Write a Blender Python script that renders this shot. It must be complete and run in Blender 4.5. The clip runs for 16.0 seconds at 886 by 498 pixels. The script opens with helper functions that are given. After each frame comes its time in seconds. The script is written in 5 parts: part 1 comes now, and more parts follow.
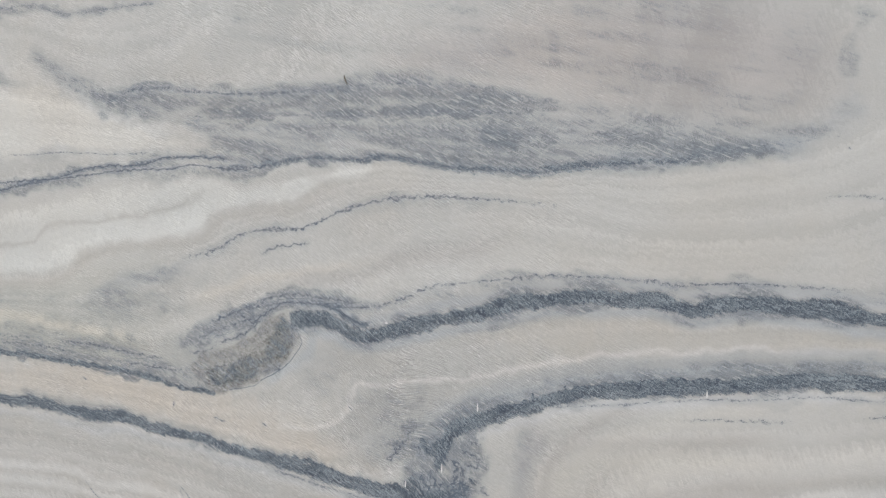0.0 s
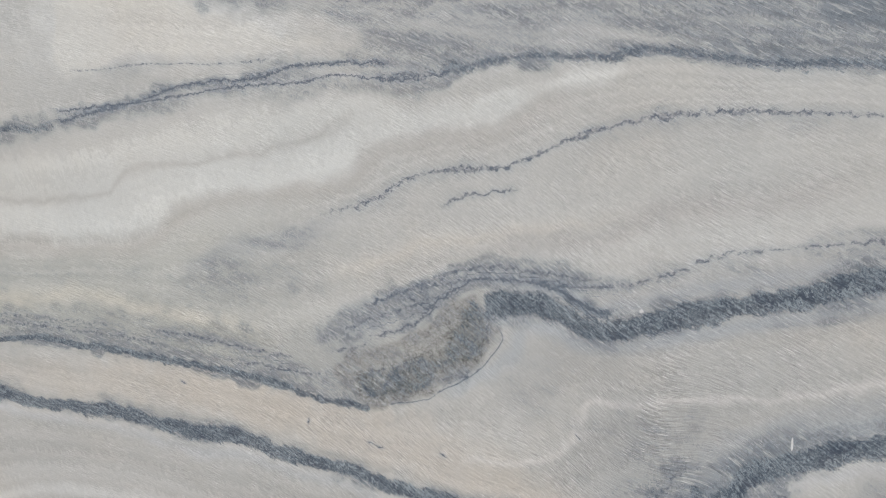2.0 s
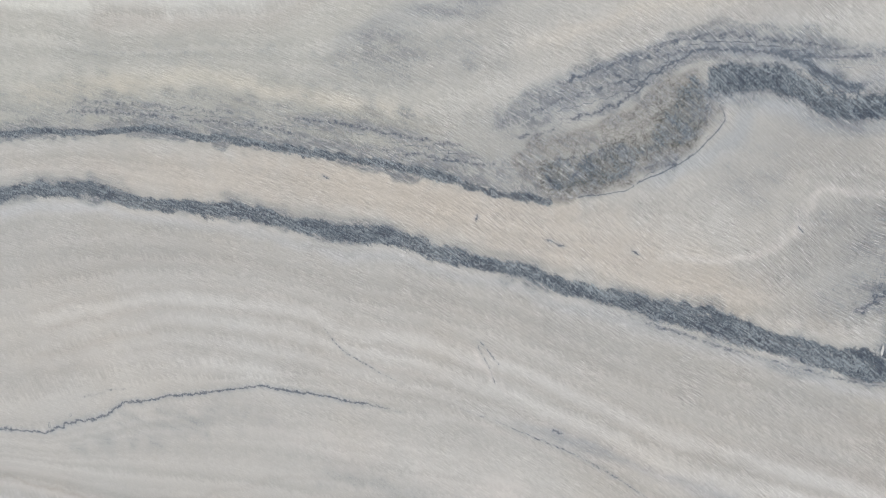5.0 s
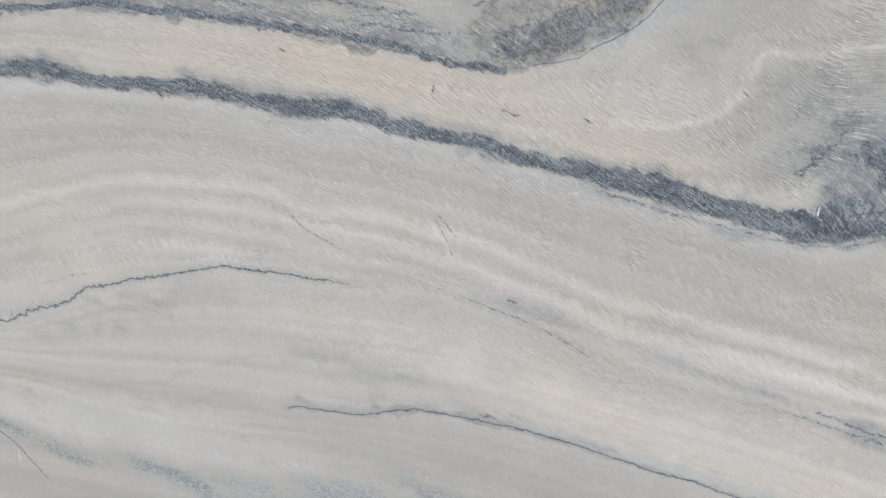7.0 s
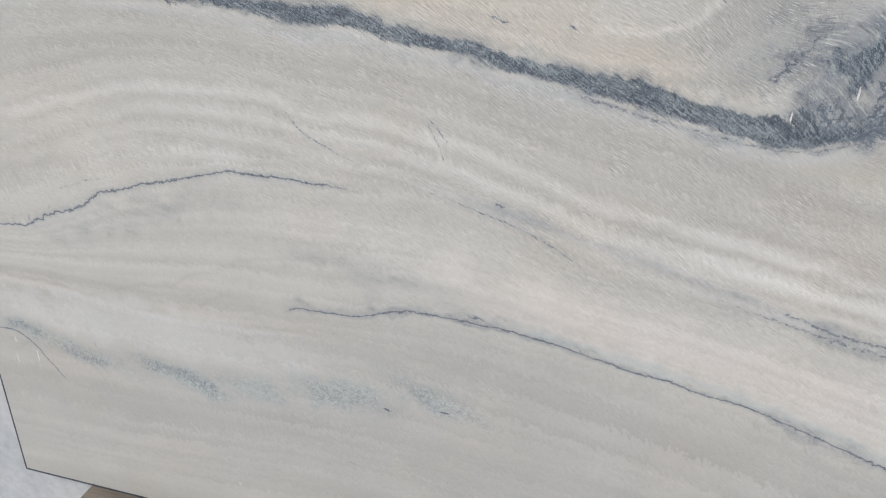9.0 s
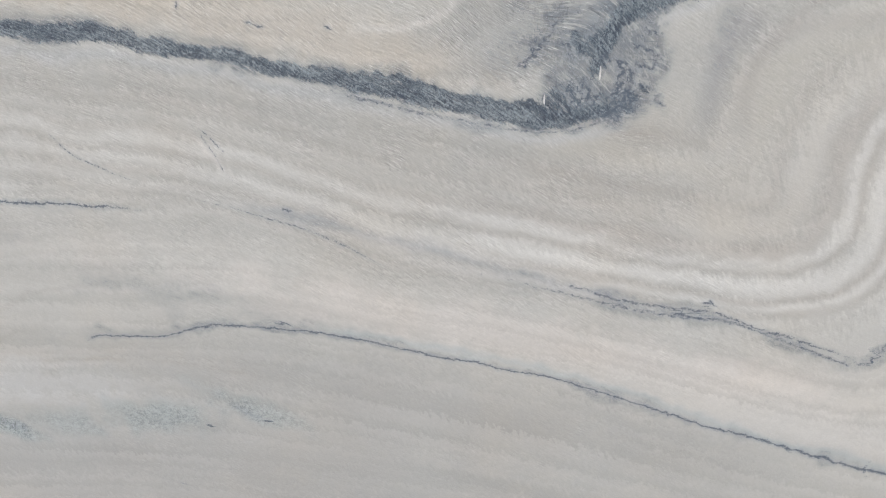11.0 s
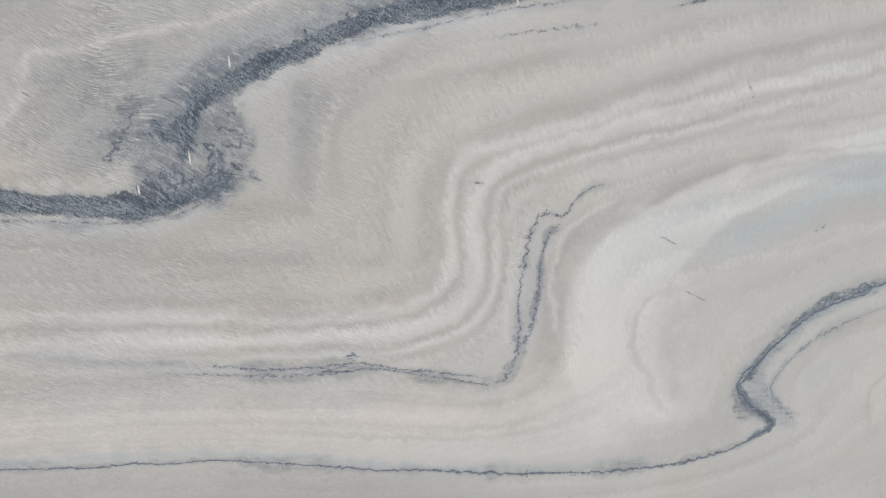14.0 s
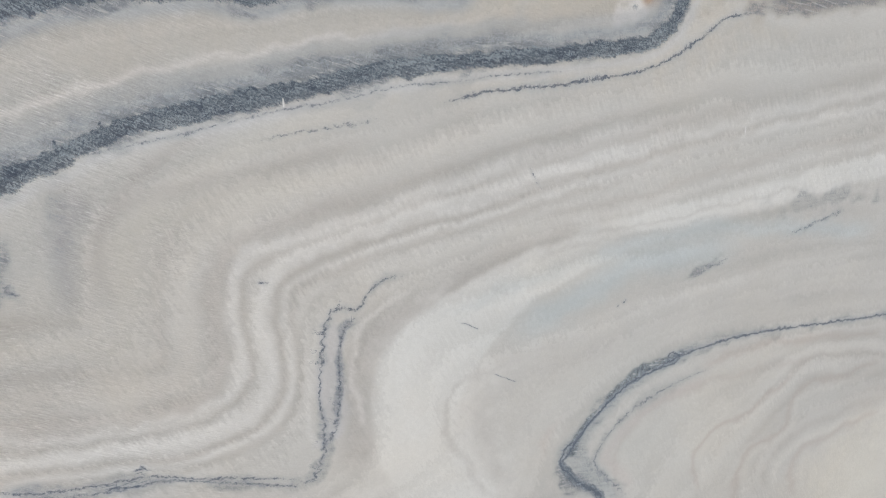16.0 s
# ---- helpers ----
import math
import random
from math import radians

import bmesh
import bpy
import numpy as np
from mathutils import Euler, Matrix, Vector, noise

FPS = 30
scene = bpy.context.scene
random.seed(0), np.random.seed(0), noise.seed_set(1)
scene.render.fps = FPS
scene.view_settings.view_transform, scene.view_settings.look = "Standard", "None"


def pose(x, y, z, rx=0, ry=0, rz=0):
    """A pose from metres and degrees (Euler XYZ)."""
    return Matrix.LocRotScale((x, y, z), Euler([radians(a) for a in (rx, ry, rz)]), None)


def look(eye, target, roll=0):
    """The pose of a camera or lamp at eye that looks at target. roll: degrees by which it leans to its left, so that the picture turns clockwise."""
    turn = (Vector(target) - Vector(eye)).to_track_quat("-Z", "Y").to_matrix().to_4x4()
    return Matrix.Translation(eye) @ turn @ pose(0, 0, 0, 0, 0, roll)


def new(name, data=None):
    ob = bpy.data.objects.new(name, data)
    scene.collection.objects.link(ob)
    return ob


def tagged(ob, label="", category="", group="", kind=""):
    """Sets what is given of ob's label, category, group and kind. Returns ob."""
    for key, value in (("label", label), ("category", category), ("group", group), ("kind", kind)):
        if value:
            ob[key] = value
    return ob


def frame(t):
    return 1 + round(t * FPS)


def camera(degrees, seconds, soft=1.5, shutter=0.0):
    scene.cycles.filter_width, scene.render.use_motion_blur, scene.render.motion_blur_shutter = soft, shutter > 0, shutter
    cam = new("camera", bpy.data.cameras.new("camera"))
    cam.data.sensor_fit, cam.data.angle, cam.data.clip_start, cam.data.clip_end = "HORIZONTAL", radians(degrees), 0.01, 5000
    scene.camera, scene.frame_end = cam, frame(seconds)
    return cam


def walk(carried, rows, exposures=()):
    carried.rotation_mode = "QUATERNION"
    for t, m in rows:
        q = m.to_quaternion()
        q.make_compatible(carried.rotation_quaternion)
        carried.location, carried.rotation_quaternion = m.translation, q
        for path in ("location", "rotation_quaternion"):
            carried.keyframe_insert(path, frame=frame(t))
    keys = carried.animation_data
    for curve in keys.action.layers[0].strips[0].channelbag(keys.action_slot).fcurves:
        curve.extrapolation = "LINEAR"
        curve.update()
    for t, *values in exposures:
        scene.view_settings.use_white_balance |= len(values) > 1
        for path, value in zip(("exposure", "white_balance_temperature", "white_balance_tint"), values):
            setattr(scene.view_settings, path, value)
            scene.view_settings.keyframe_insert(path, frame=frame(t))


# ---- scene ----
cam = camera(59.5, 16.0, soft=1.1)
PATH = [
    (0, (0.01, 0.01, 1.437), (-0.519, 1.926, 1.222), -0.5),
    (0.5, (-0.069, 0.133, 1.425), (-0.655, 2.033, 1.205), -0.1),
    (1, (-0.141, 0.258, 1.414), (-0.772, 2.142, 1.188), 0.1),
    (1.5, (-0.195, 0.315, 1.402), (-0.84, 2.189, 1.135), -0.6),
    (2, (-0.287, 0.307, 1.392), (-0.943, 2.169, 1.071), -1.4),
    (2.3, (-0.362, 0.31, 1.381), (-0.976, 2.182, 1.033), -1.6),
    (2.5, (-0.384, 0.319, 1.377), (-1.03, 2.172, 0.989), -2.0),
    (3, (-0.446, 0.324, 1.358), (-1.075, 2.171, 0.917), -1.9),
    (3.5, (-0.488, 0.33, 1.344), (-1.08, 2.176, 0.853), -1.0),
    (4, (-0.506, 0.325, 1.323), (-1.062, 2.166, 0.773), -0.4),
    (4.2, (-0.507, 0.321, 1.317), (-1.053, 2.159, 0.745), -0.2),
    (6.3, (-0.521, 0.276, 1.257), (-1.072, 2.054, 0.525), 0.9),
    (6.5, (-0.515, 0.273, 1.253), (-1.037, 2.052, 0.505), 1.0),
    (7, (-0.495, 0.27, 1.243), (-0.934, 2.048, 0.44), 0.9),
    (7.5, (-0.483, 0.252, 1.233), (-0.897, 2.019, 0.393), 0.9),
    (8, (-0.478, 0.237, 1.226), (-0.928, 1.982, 0.359), 1.3),
    (8.2, (-0.474, 0.226, 1.222), (-0.945, 1.96, 0.343), 1.6),
    (10.3, (-0.399, 0.211, 1.202), (-0.746, 1.951, 0.278), 1.7),
    (10.5, (-0.387, 0.216, 1.205), (-0.685, 1.963, 0.279), 1.2),
    (11, (-0.347, 0.238, 1.225), (-0.525, 1.997, 0.291), -0.5),
    (11.5, (-0.329, 0.229, 1.229), (-0.366, 2.024, 0.347), -0.9),
    (12, (-0.315, 0.228, 1.232), (-0.235, 2.032, 0.372), -1.1),
    (12.5, (-0.292, 0.227, 1.237), (-0.115, 2.027, 0.382), -1.4),
    (13, (-0.265, 0.227, 1.24), (0.008, 2.017, 0.391), -1.8),
    (13.5, (-0.233, 0.226, 1.244), (0.124, 2.007, 0.406), -2.1),
    (14, (-0.203, 0.22, 1.249), (0.23, 1.989, 0.424), -1.9),
    (14.5, (-0.176, 0.213, 1.254), (0.329, 1.975, 0.453), -1.4),
    (15, (-0.149, 0.211, 1.26), (0.416, 1.976, 0.507), -1.5),
    (15.5, (-0.111, 0.203, 1.27), (0.506, 1.968, 0.561), -2.1),
    (16, (-0.057, 0.197, 1.279), (0.599, 1.955, 0.587), -2.4),
]
walk(cam, [(t, look(eye, target, roll)) for t, eye, target, roll in PATH], exposures=((0, -0.04), (1.2, -0.08), (3.5, -0.03), (8, 0.05), (11.2, 0.02), (13, -0.08), (16, -0.06)))

# ---- light ----
world = bpy.data.worlds.new("sky")
scene.world = world
world.use_nodes = True
wn = world.node_tree
sky = wn.nodes.new("ShaderNodeTexSky")
sky.sky_type = "NISHITA"
sky.sun_disc = False
sky.sun_elevation, sky.sun_rotation = radians(48), radians(205)
sky.dust_density, sky.ozone_density = 3.0, 0.6
wn.nodes["Background"].inputs["Strength"].default_value = 0.142
wn.links.new(sky.outputs["Color"], wn.nodes["Background"].inputs["Color"])
sun_data = bpy.data.lights.new("sun", "SUN")
sun_data.energy, sun_data.angle, sun_data.color = 1.68, radians(10), (0.985, 0.99, 0.975)
sun = new("sun", sun_data)
sun.matrix_world = look((-1.6, -3.4, 4.2), (0, 0, 0))


# ---- material helpers ----
def material(name):
    m = bpy.data.materials.new(name)
    m.use_nodes = True
    return m, m.node_tree.nodes, m.node_tree.links, m.node_tree.nodes["Principled BSDF"]


class Graph:
    """Shorthand for wiring a node tree."""

    def __init__(self, tree):
        self.n, self.l = tree.nodes, tree.links

    def put(self, sock, value):
        if isinstance(value, (int, float, tuple)):
            sock.default_value = value
        else:
            self.l.new(value, sock)

    def math(self, op, a, b=0.0, c=0.0, clamp=False):
        k = self.n.new("ShaderNodeMath")
        k.operation, k.use_clamp = op, clamp
        for i, v in enumerate((a, b, c)):
            self.put(k.inputs[i], v)
        return k.outputs[0]

    def step(self, v, lo, hi, a=0.0, b=1.0):
        k = self.n.new("ShaderNodeMapRange")
        k.interpolation_type = "SMOOTHSTEP"
        for i, x in enumerate((v, lo, hi, a, b)):
            self.put(k.inputs[i], x)
        return k.outputs[0]

    def mix(self, f, a, b, blend="MIX"):
        k = self.n.new("ShaderNodeMix")
        k.data_type, k.blend_type = "RGBA", blend
        self.put(k.inputs[0], f)
        self.put(k.inputs[6], a if not isinstance(a, tuple) else (*a, 1.0))
        self.put(k.inputs[7], b if not isinstance(b, tuple) else (*b, 1.0))
        return k.outputs[2]

    def vec(self, op, a, b):
        k = self.n.new("ShaderNodeVectorMath")
        k.operation = op
        self.put(k.inputs[0], a)
        self.put(k.inputs[3] if op == "SCALE" else k.inputs[1], b)
        return k.outputs[0]

    def noise(self, v, scale, detail=2.0, rough=0.5, colour=False):
        k = self.n.new("ShaderNodeTexNoise")
        k.inputs["Scale"].default_value, k.inputs["Detail"].default_value, k.inputs["Roughness"].default_value = scale, detail, rough
        self.put(k.inputs["Vector"], v)
        return k.outputs["Color" if colour else "Fac"]

    def attr(self, name):
        k = self.n.new("ShaderNodeAttribute")
        k.attribute_name = name
        return k

    def split(self, v):
        k = self.n.new("ShaderNodeSeparateXYZ")
        self.put(k.inputs[0], v)
        return k.outputs

    def join(self, x, y, z):
        k = self.n.new("ShaderNodeCombineXYZ")
        for i, v in enumerate((x, y, z)):
            self.put(k.inputs[i], v)
        return k.outputs[0]

    def bump(self, height, strength, distance, normal=None):
        k = self.n.new("ShaderNodeBump")
        self.put(k.inputs["Height"], height)
        self.put(k.inputs["Strength"], strength)
        k.inputs["Distance"].default_value = distance
        if normal is not None:
            self.l.new(normal, k.inputs["Normal"])
        return k.outputs[0]


def marble():
    """Banded marble: mineral fields laid on the mesh, broken up by grain, sawn fibres and relief."""
    m, n, l, bsdf = material("banded_marble")
    g = Graph(m.node_tree)
    pos = n.new("ShaderNodeTexCoord").outputs["Object"]
    x, y, z = g.split(pos)
    tone, field = g.attr("tone").outputs["Color"], g.attr("field").outputs["Vector"]
    grey, dark, layer = g.split(field)
    along, across, relief = g.split(g.attr("fibres").outputs["Vector"])

    def sway(v, lo=0.30, hi=0.70):
        return g.step(v, lo, hi, -1.0, 1.0)

    def streaks(a, b, w, detail=2.0):
        return g.noise(g.join(g.math("MULTIPLY", along, a), g.math("MULTIPLY", across, b), w), 1.0, detail, 0.6)

    # fibres: short thin streaks of sawn calcite, in uneven patches
    relief = g.math("MULTIPLY", relief, g.step(g.noise(pos, 26.0, 3.0, 0.6), 0.34, 0.66, 0.45, 1.20))
    fibre = sway(streaks(88.0, 560.0, 0.0, 3.0), 0.34, 0.66)
    fibre2 = sway(streaks(40.0, 210.0, 4.0))
    # masks for painted highlights and dark sides of the sawn relief
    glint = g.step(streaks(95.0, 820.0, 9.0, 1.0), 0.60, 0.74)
    slit_shade = g.step(streaks(85.0, 760.0, 17.0, 1.0), 0.62, 0.76)
    grain = sway(g.noise(pos, 480.0, 3.0, 0.7))
    crystal = sway(g.noise(pos, 150.0, 3.0, 0.7))
    clump = sway(g.noise(pos, 48.0, 3.0, 0.6))
    patch = sway(g.noise(pos, 12.0, 4.0, 0.6))
    # thin layers that follow the folds
    slant = g.math("ADD", x, g.math("MULTIPLY", z, 0.4))
    tick = sway(g.noise(g.join(g.math("MULTIPLY", slant, 230.0), g.math("MULTIPLY", z, 45.0), 3.0), 1.0, 2.0, 0.6))
    lay = g.math("ADD", layer, g.math("MULTIPLY", clump, 0.022))
    lay = g.math("ADD", lay, g.math("MULTIPLY", crystal, 0.018))
    lay = g.math("ADD", lay, g.math("MULTIPLY", tick, 0.032))
    band = sway(g.noise(g.join(g.math("MULTIPLY", lay, 8.0), g.math("MULTIPLY", x, 1.1), g.math("MULTIPLY", z, 1.1)), 1.0, 2.0, 0.6))
    hair = sway(g.noise(g.join(g.math("MULTIPLY", lay, 34.0), g.math("MULTIPLY", x, 5.0), g.math("MULTIPLY", z, 5.0)), 1.0, 2.0, 0.6))
    mul = g.math("MULTIPLY_ADD", band, 0.070, 1.0)
    mul = g.math("ADD", mul, g.math("MULTIPLY", hair, g.math("MULTIPLY_ADD", relief, 0.035, 0.022)))
    mul = g.math("ADD", mul, g.math("MULTIPLY", patch, 0.030))
    col = g.vec("SCALE", tone, mul)
    warm = g.noise(pos, 5.0, 3.0, 0.55)
    col = g.mix(g.step(warm, 0.45, 0.72, 0.0, 0.45), col, g.mix(1.0, col, (1.03, 0.985, 0.93), "MULTIPLY"))
    col = g.mix(g.step(warm, 0.50, 0.28, 0.0, 0.45), col, g.mix(1.0, col, (0.975, 1.0, 1.015), "MULTIPLY"))
    # grey cloud, streaked along the fibres and the layers
    rag = g.math("ADD", g.math("MULTIPLY", crystal, 0.20), g.math("ADD", g.math("MULTIPLY", fibre2, 0.42), g.math("MULTIPLY", hair, 0.34)))
    fine = g.math("ADD", g.math("MULTIPLY", grain, 0.42), g.math("MULTIPLY", fibre, 0.20))
    mess = g.math("ADD", g.math("MULTIPLY", rag, 0.75), g.math("MULTIPLY", fine, 0.8))
    mess = g.math("MULTIPLY_ADD", g.math("ADD", mess, g.math("MULTIPLY", clump, 0.22)), 0.62, 0.5)
    gap = g.math("SUBTRACT", 1.0, grey)
    torn = g.step(mess, g.math("SUBTRACT", gap, 0.30), g.math("ADD", gap, 0.30))
    torn = g.math("MULTIPLY", torn, g.step(grey, 0.03, 0.30))
    gk = g.math("ADD", g.math("MULTIPLY", grey, 0.54), g.math("MULTIPLY", torn, 0.39), clamp=True)
    col = g.mix(gk, col, (0.160, 0.188, 0.215))
    # dark threads through the grey
    tangle = g.vec("ADD", pos, g.vec("SCALE", g.vec("SUBTRACT", g.noise(pos, 40.0, 2.0, 0.6, True), (0.5, 0.5, 0.5)), 0.02))
    tx, _, tz = g.split(tangle)
    thread = g.noise(g.join(g.math("MULTIPLY", lay, 16.0), g.math("MULTIPLY", tx, 9.0), g.math("MULTIPLY", tz, 9.0)), 1.0, 4.0, 0.65)
    thread = g.step(g.math("ABSOLUTE", g.math("SUBTRACT", thread, 0.5)), 0.075, 0.0)
    curl = g.noise(tangle, 70.0, 3.0, 0.7)
    curl = g.step(g.math("ABSOLUTE", g.math("SUBTRACT", curl, 0.5)), 0.05, 0.0)
    thread = g.math("MULTIPLY", g.math("MAXIMUM", g.math("MULTIPLY", thread, 0.7), g.math("MULTIPLY", g.step(streaks(34.0, 260.0, 21.0), 0.56, 0.70), 0.8)), g.step(grey, 0.15, 0.55, 0.0, 0.72))
    col = g.mix(thread, col, (0.090, 0.108, 0.128))
    pale = g.math("MULTIPLY", g.step(streaks(46.0, 330.0, 27.0), 0.53, 0.68), g.step(grey, 0.2, 0.6, 0.0, 0.75))
    col = g.mix(pale, col, (0.44, 0.445, 0.435))
    # the olive wedge is a mass of small crystals
    body = g.step(g.split(tone)[0], 0.40, 0.26)
    nap = g.math("ADD", g.math("MULTIPLY", crystal, 0.20), g.math("ADD", g.math("MULTIPLY", grain, 0.24), g.math("MULTIPLY", g.math("SUBTRACT", 0.4, curl), 0.45)))
    col = g.vec("SCALE", col, g.math("MULTIPLY_ADD", nap, body, 1.0))
    # dark mineral with toothed margins and paler crystals
    flame = sway(g.noise(g.join(g.math("MULTIPLY", g.math("ADD", x, z), 95.0), g.math("MULTIPLY", lay, 7.0), 5.0), 1.0, 3.0, 0.65))
    tooth = g.math("ADD", g.math("MULTIPLY", flame, 0.15), g.math("ADD", g.math("MULTIPLY", fibre2, 0.06), g.math("MULTIPLY", grain, 0.12)))
    dk = g.step(g.math("ADD", dark, g.math("MULTIPLY", tooth, g.step(dark, 0.05, 0.35))), 0.32, 0.62)
    weave = sway(g.noise(g.join(g.math("MULTIPLY_ADD", lay, 46.0, flame), g.math("MULTIPLY", x, 20.0), g.math("MULTIPLY", z, 20.0)), 1.0, 3.0, 0.65))
    speck = g.math("ADD", g.math("MULTIPLY", grain, 0.30), g.math("ADD", g.math("MULTIPLY", fibre, 0.24), g.math("MULTIPLY", weave, 0.60)))
    ore = g.mix(g.step(speck, -0.60, 0.95), (0.031, 0.049, 0.078), (0.255, 0.298, 0.320))
    col = g.mix(g.math("MULTIPLY", dk, 0.90), col, ore)
    # thin seams, kinked by the grain
    kink, nick = sway(g.noise(pos, 90.0, 2.0, 0.7)), grain
    for name in ("seam_a", "seam_b"):
        d, w, s = g.split(g.attr(name).outputs["Vector"])
        d = g.math("ADD", d, g.math("ADD", g.math("MULTIPLY", kink, g.math("MULTIPLY", w, 0.95)), g.math("MULTIPLY", nick, g.math("MULTIPLY", w, 0.70))))
        off = g.math("DIVIDE", g.math("ABSOLUTE", d), g.math("MAXIMUM", w, 0.2))
        core = g.math("MULTIPLY", g.step(off, 1.3, 0.2), g.step(g.math("ADD", s, g.math("MULTIPLY", crystal, 0.42)), 0.10, 1.0), clamp=True)
        halo = g.math("MULTIPLY", g.step(off, 4.5, 0.4), g.math("MULTIPLY", s, g.math("MULTIPLY_ADD", crystal, 0.15, 0.30)), clamp=True)
        col = g.mix(halo, col, (0.26, 0.30, 0.345))
        col = g.mix(g.math("MULTIPLY", core, 0.92), col, (0.078, 0.098, 0.130))
    # fibres, with the relief's dark sides and highlights coloured in
    tint = g.math("MULTIPLY_ADD", g.math("ADD", g.math("MULTIPLY", fibre, 0.122), g.math("MULTIPLY", fibre2, 0.050)), relief, 1.0)
    tint = g.math("MULTIPLY", tint, g.math("MULTIPLY_ADD", grain, 0.030, 1.0))
    tint = g.math("MULTIPLY", tint, g.math("MULTIPLY_ADD", crystal, 0.025, 1.0))
    comb = g.math("MULTIPLY", g.step(layer, 5.3, 5.8, 0.0, 0.034), g.step(layer, 7.4, 7.0))
    tint = g.math("MULTIPLY", tint, g.math("MULTIPLY_ADD", tick, comb, 1.0))
    tint = g.math("MULTIPLY", tint, g.math("MULTIPLY_ADD", g.math("MULTIPLY", slit_shade, relief), -0.27, 1.0))
    col = g.vec("SCALE", col, tint)
    # sun and sky glints on the relief, painted as near-white streaks
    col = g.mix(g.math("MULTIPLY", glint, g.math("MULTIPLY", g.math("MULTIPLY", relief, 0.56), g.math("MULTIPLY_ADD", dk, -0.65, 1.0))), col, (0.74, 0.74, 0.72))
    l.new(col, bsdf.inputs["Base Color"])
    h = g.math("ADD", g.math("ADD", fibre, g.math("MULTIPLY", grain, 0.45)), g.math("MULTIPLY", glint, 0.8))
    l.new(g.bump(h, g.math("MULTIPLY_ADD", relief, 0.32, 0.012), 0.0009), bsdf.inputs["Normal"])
    l.new(g.step(grain, -0.8, 0.9, 0.50, 0.28), bsdf.inputs["Roughness"])
    bsdf.inputs["Specular IOR Level"].default_value = 0.45
    return m


def plain(name, a, b, scale, rough, bump=0.0, stretch=(1, 1, 1)):
    """Two colours broken up at two scales."""
    m, n, l, bsdf = material(name)
    g = Graph(m.node_tree)
    pos = g.vec("MULTIPLY", n.new("ShaderNodeTexCoord").outputs["Object"], tuple(float(v) for v in stretch))
    big, small = g.noise(pos, scale, 4.0, 0.6), g.noise(pos, scale * 14, 3.0, 0.6)
    col = g.mix(g.step(big, 0.35, 0.68), a, b)
    col = g.vec("SCALE", col, g.math("MULTIPLY_ADD", g.math("SUBTRACT", small, 0.5), 0.5, 1.0))
    l.new(col, bsdf.inputs["Base Color"])
    bsdf.inputs["Roughness"].default_value = rough
    if bump:
        l.new(g.bump(small, 0.6, bump), bsdf.inputs["Normal"])
    return m


MARBLE = marble()
BACK_STONE = plain("pale_polished_stone", (0.40, 0.425, 0.45), (0.47, 0.485, 0.50), 4.0, 0.22, 0.0002)
SAWN = plain("sawn_stone", (0.42, 0.41, 0.39), (0.52, 0.50, 0.47), 12.0, 0.7, 0.0006)
GAP_SHADE = plain("gap_shade", (0.030, 0.036, 0.055), (0.055, 0.065, 0.095), 40.0, 0.35)
TIMBER = plain("weathered_timber", (0.10, 0.085, 0.065), (0.19, 0.165, 0.13), 9.0, 0.8, 0.0015, (1, 9, 9))
CONCRETE = plain("dusty_concrete", (0.30, 0.29, 0.275), (0.42, 0.41, 0.39), 2.2, 0.85, 0.002)
CHIP = plain("white_marble_chip", (0.66, 0.66, 0.65), (0.78, 0.78, 0.77), 60.0, 0.3)
BARK = plain("dry_twig", (0.10, 0.085, 0.062), (0.18, 0.15, 0.11), 90.0, 0.8)
LIME = plain("dried_white_slurry", (0.54, 0.54, 0.53), (0.64, 0.64, 0.63), 90.0, 0.5)

# ---- the slab's mineral fields, on a grid over its face ----
X0, X1, Z0, Z1, FACE, THICK, STEP = -1.385, 1.46, 0.264, 1.90, 1.0, 0.02, 0.0025
NX, NZ = round((X1 - X0) / STEP) + 1, round((Z1 - Z0) / STEP) + 1
gx, gz = np.linspace(X0, X1, NX), np.linspace(Z0, Z1, NZ)
XX, ZZ = np.meshgrid(gx, gz)
rng = np.random.default_rng(7)


def ramp(v, a, b):
    u = np.clip((v - a) / (b - a), 0, 1)
    return u * u * (3 - 2 * u)


def lattice(scale, seed, octaves=3, squash=1.0, shear=0.0):
    """Smooth value noise on the grid, about -1 to 1; scale in metres. squash: how much finer it is upwards."""
    out, amp = np.zeros_like(XX), 1.0
    for o in range(octaves):
        table = np.random.default_rng(seed + o).uniform(-1, 1, (160, 160))
        u, v = (XX - X0) / scale * 2**o + 3, (ZZ - Z0 + shear * (XX - X0)) * squash / scale * 2**o + 3
        i, j = u.astype(int) % 159, v.astype(int) % 159
        fu, fv = u % 1, v % 1
        fu, fv = fu * fu * (3 - 2 * fu), fv * fv * (3 - 2 * fv)
        out += amp * ((table[j, i] * (1 - fu) + table[j, i + 1] * fu) * (1 - fv) + (table[j + 1, i] * (1 - fu) + table[j + 1, i + 1] * fu) * fv)
        amp *= 0.5
    return out


WARP = lattice(0.05, 11) * 0.006 + lattice(0.014, 31, 2) * 0.003
MOTTLE = lattice(0.035, 51, 4)
CLAW = lattice(0.016, 71, 3)
STREAK = lattice(0.075, 81, 3, 7.0, 0.16)
tone = np.empty((NZ, NX, 3))
tone[:] = (0.458, 0.458, 0.436)
grey, dark = np.zeros((NZ, NX)), np.zeros((NZ, NX))
seams = {k: np.zeros((NZ, NX, 3)) for k in "ab"}
for k in "ab":
    seams[k][..., 0] = 30.0
near = {k: np.full((NZ, NX), 9.0) for k in "ab"}
owner = np.zeros((NZ, NX), int)
owned = np.full((NZ, NX), 9.0)
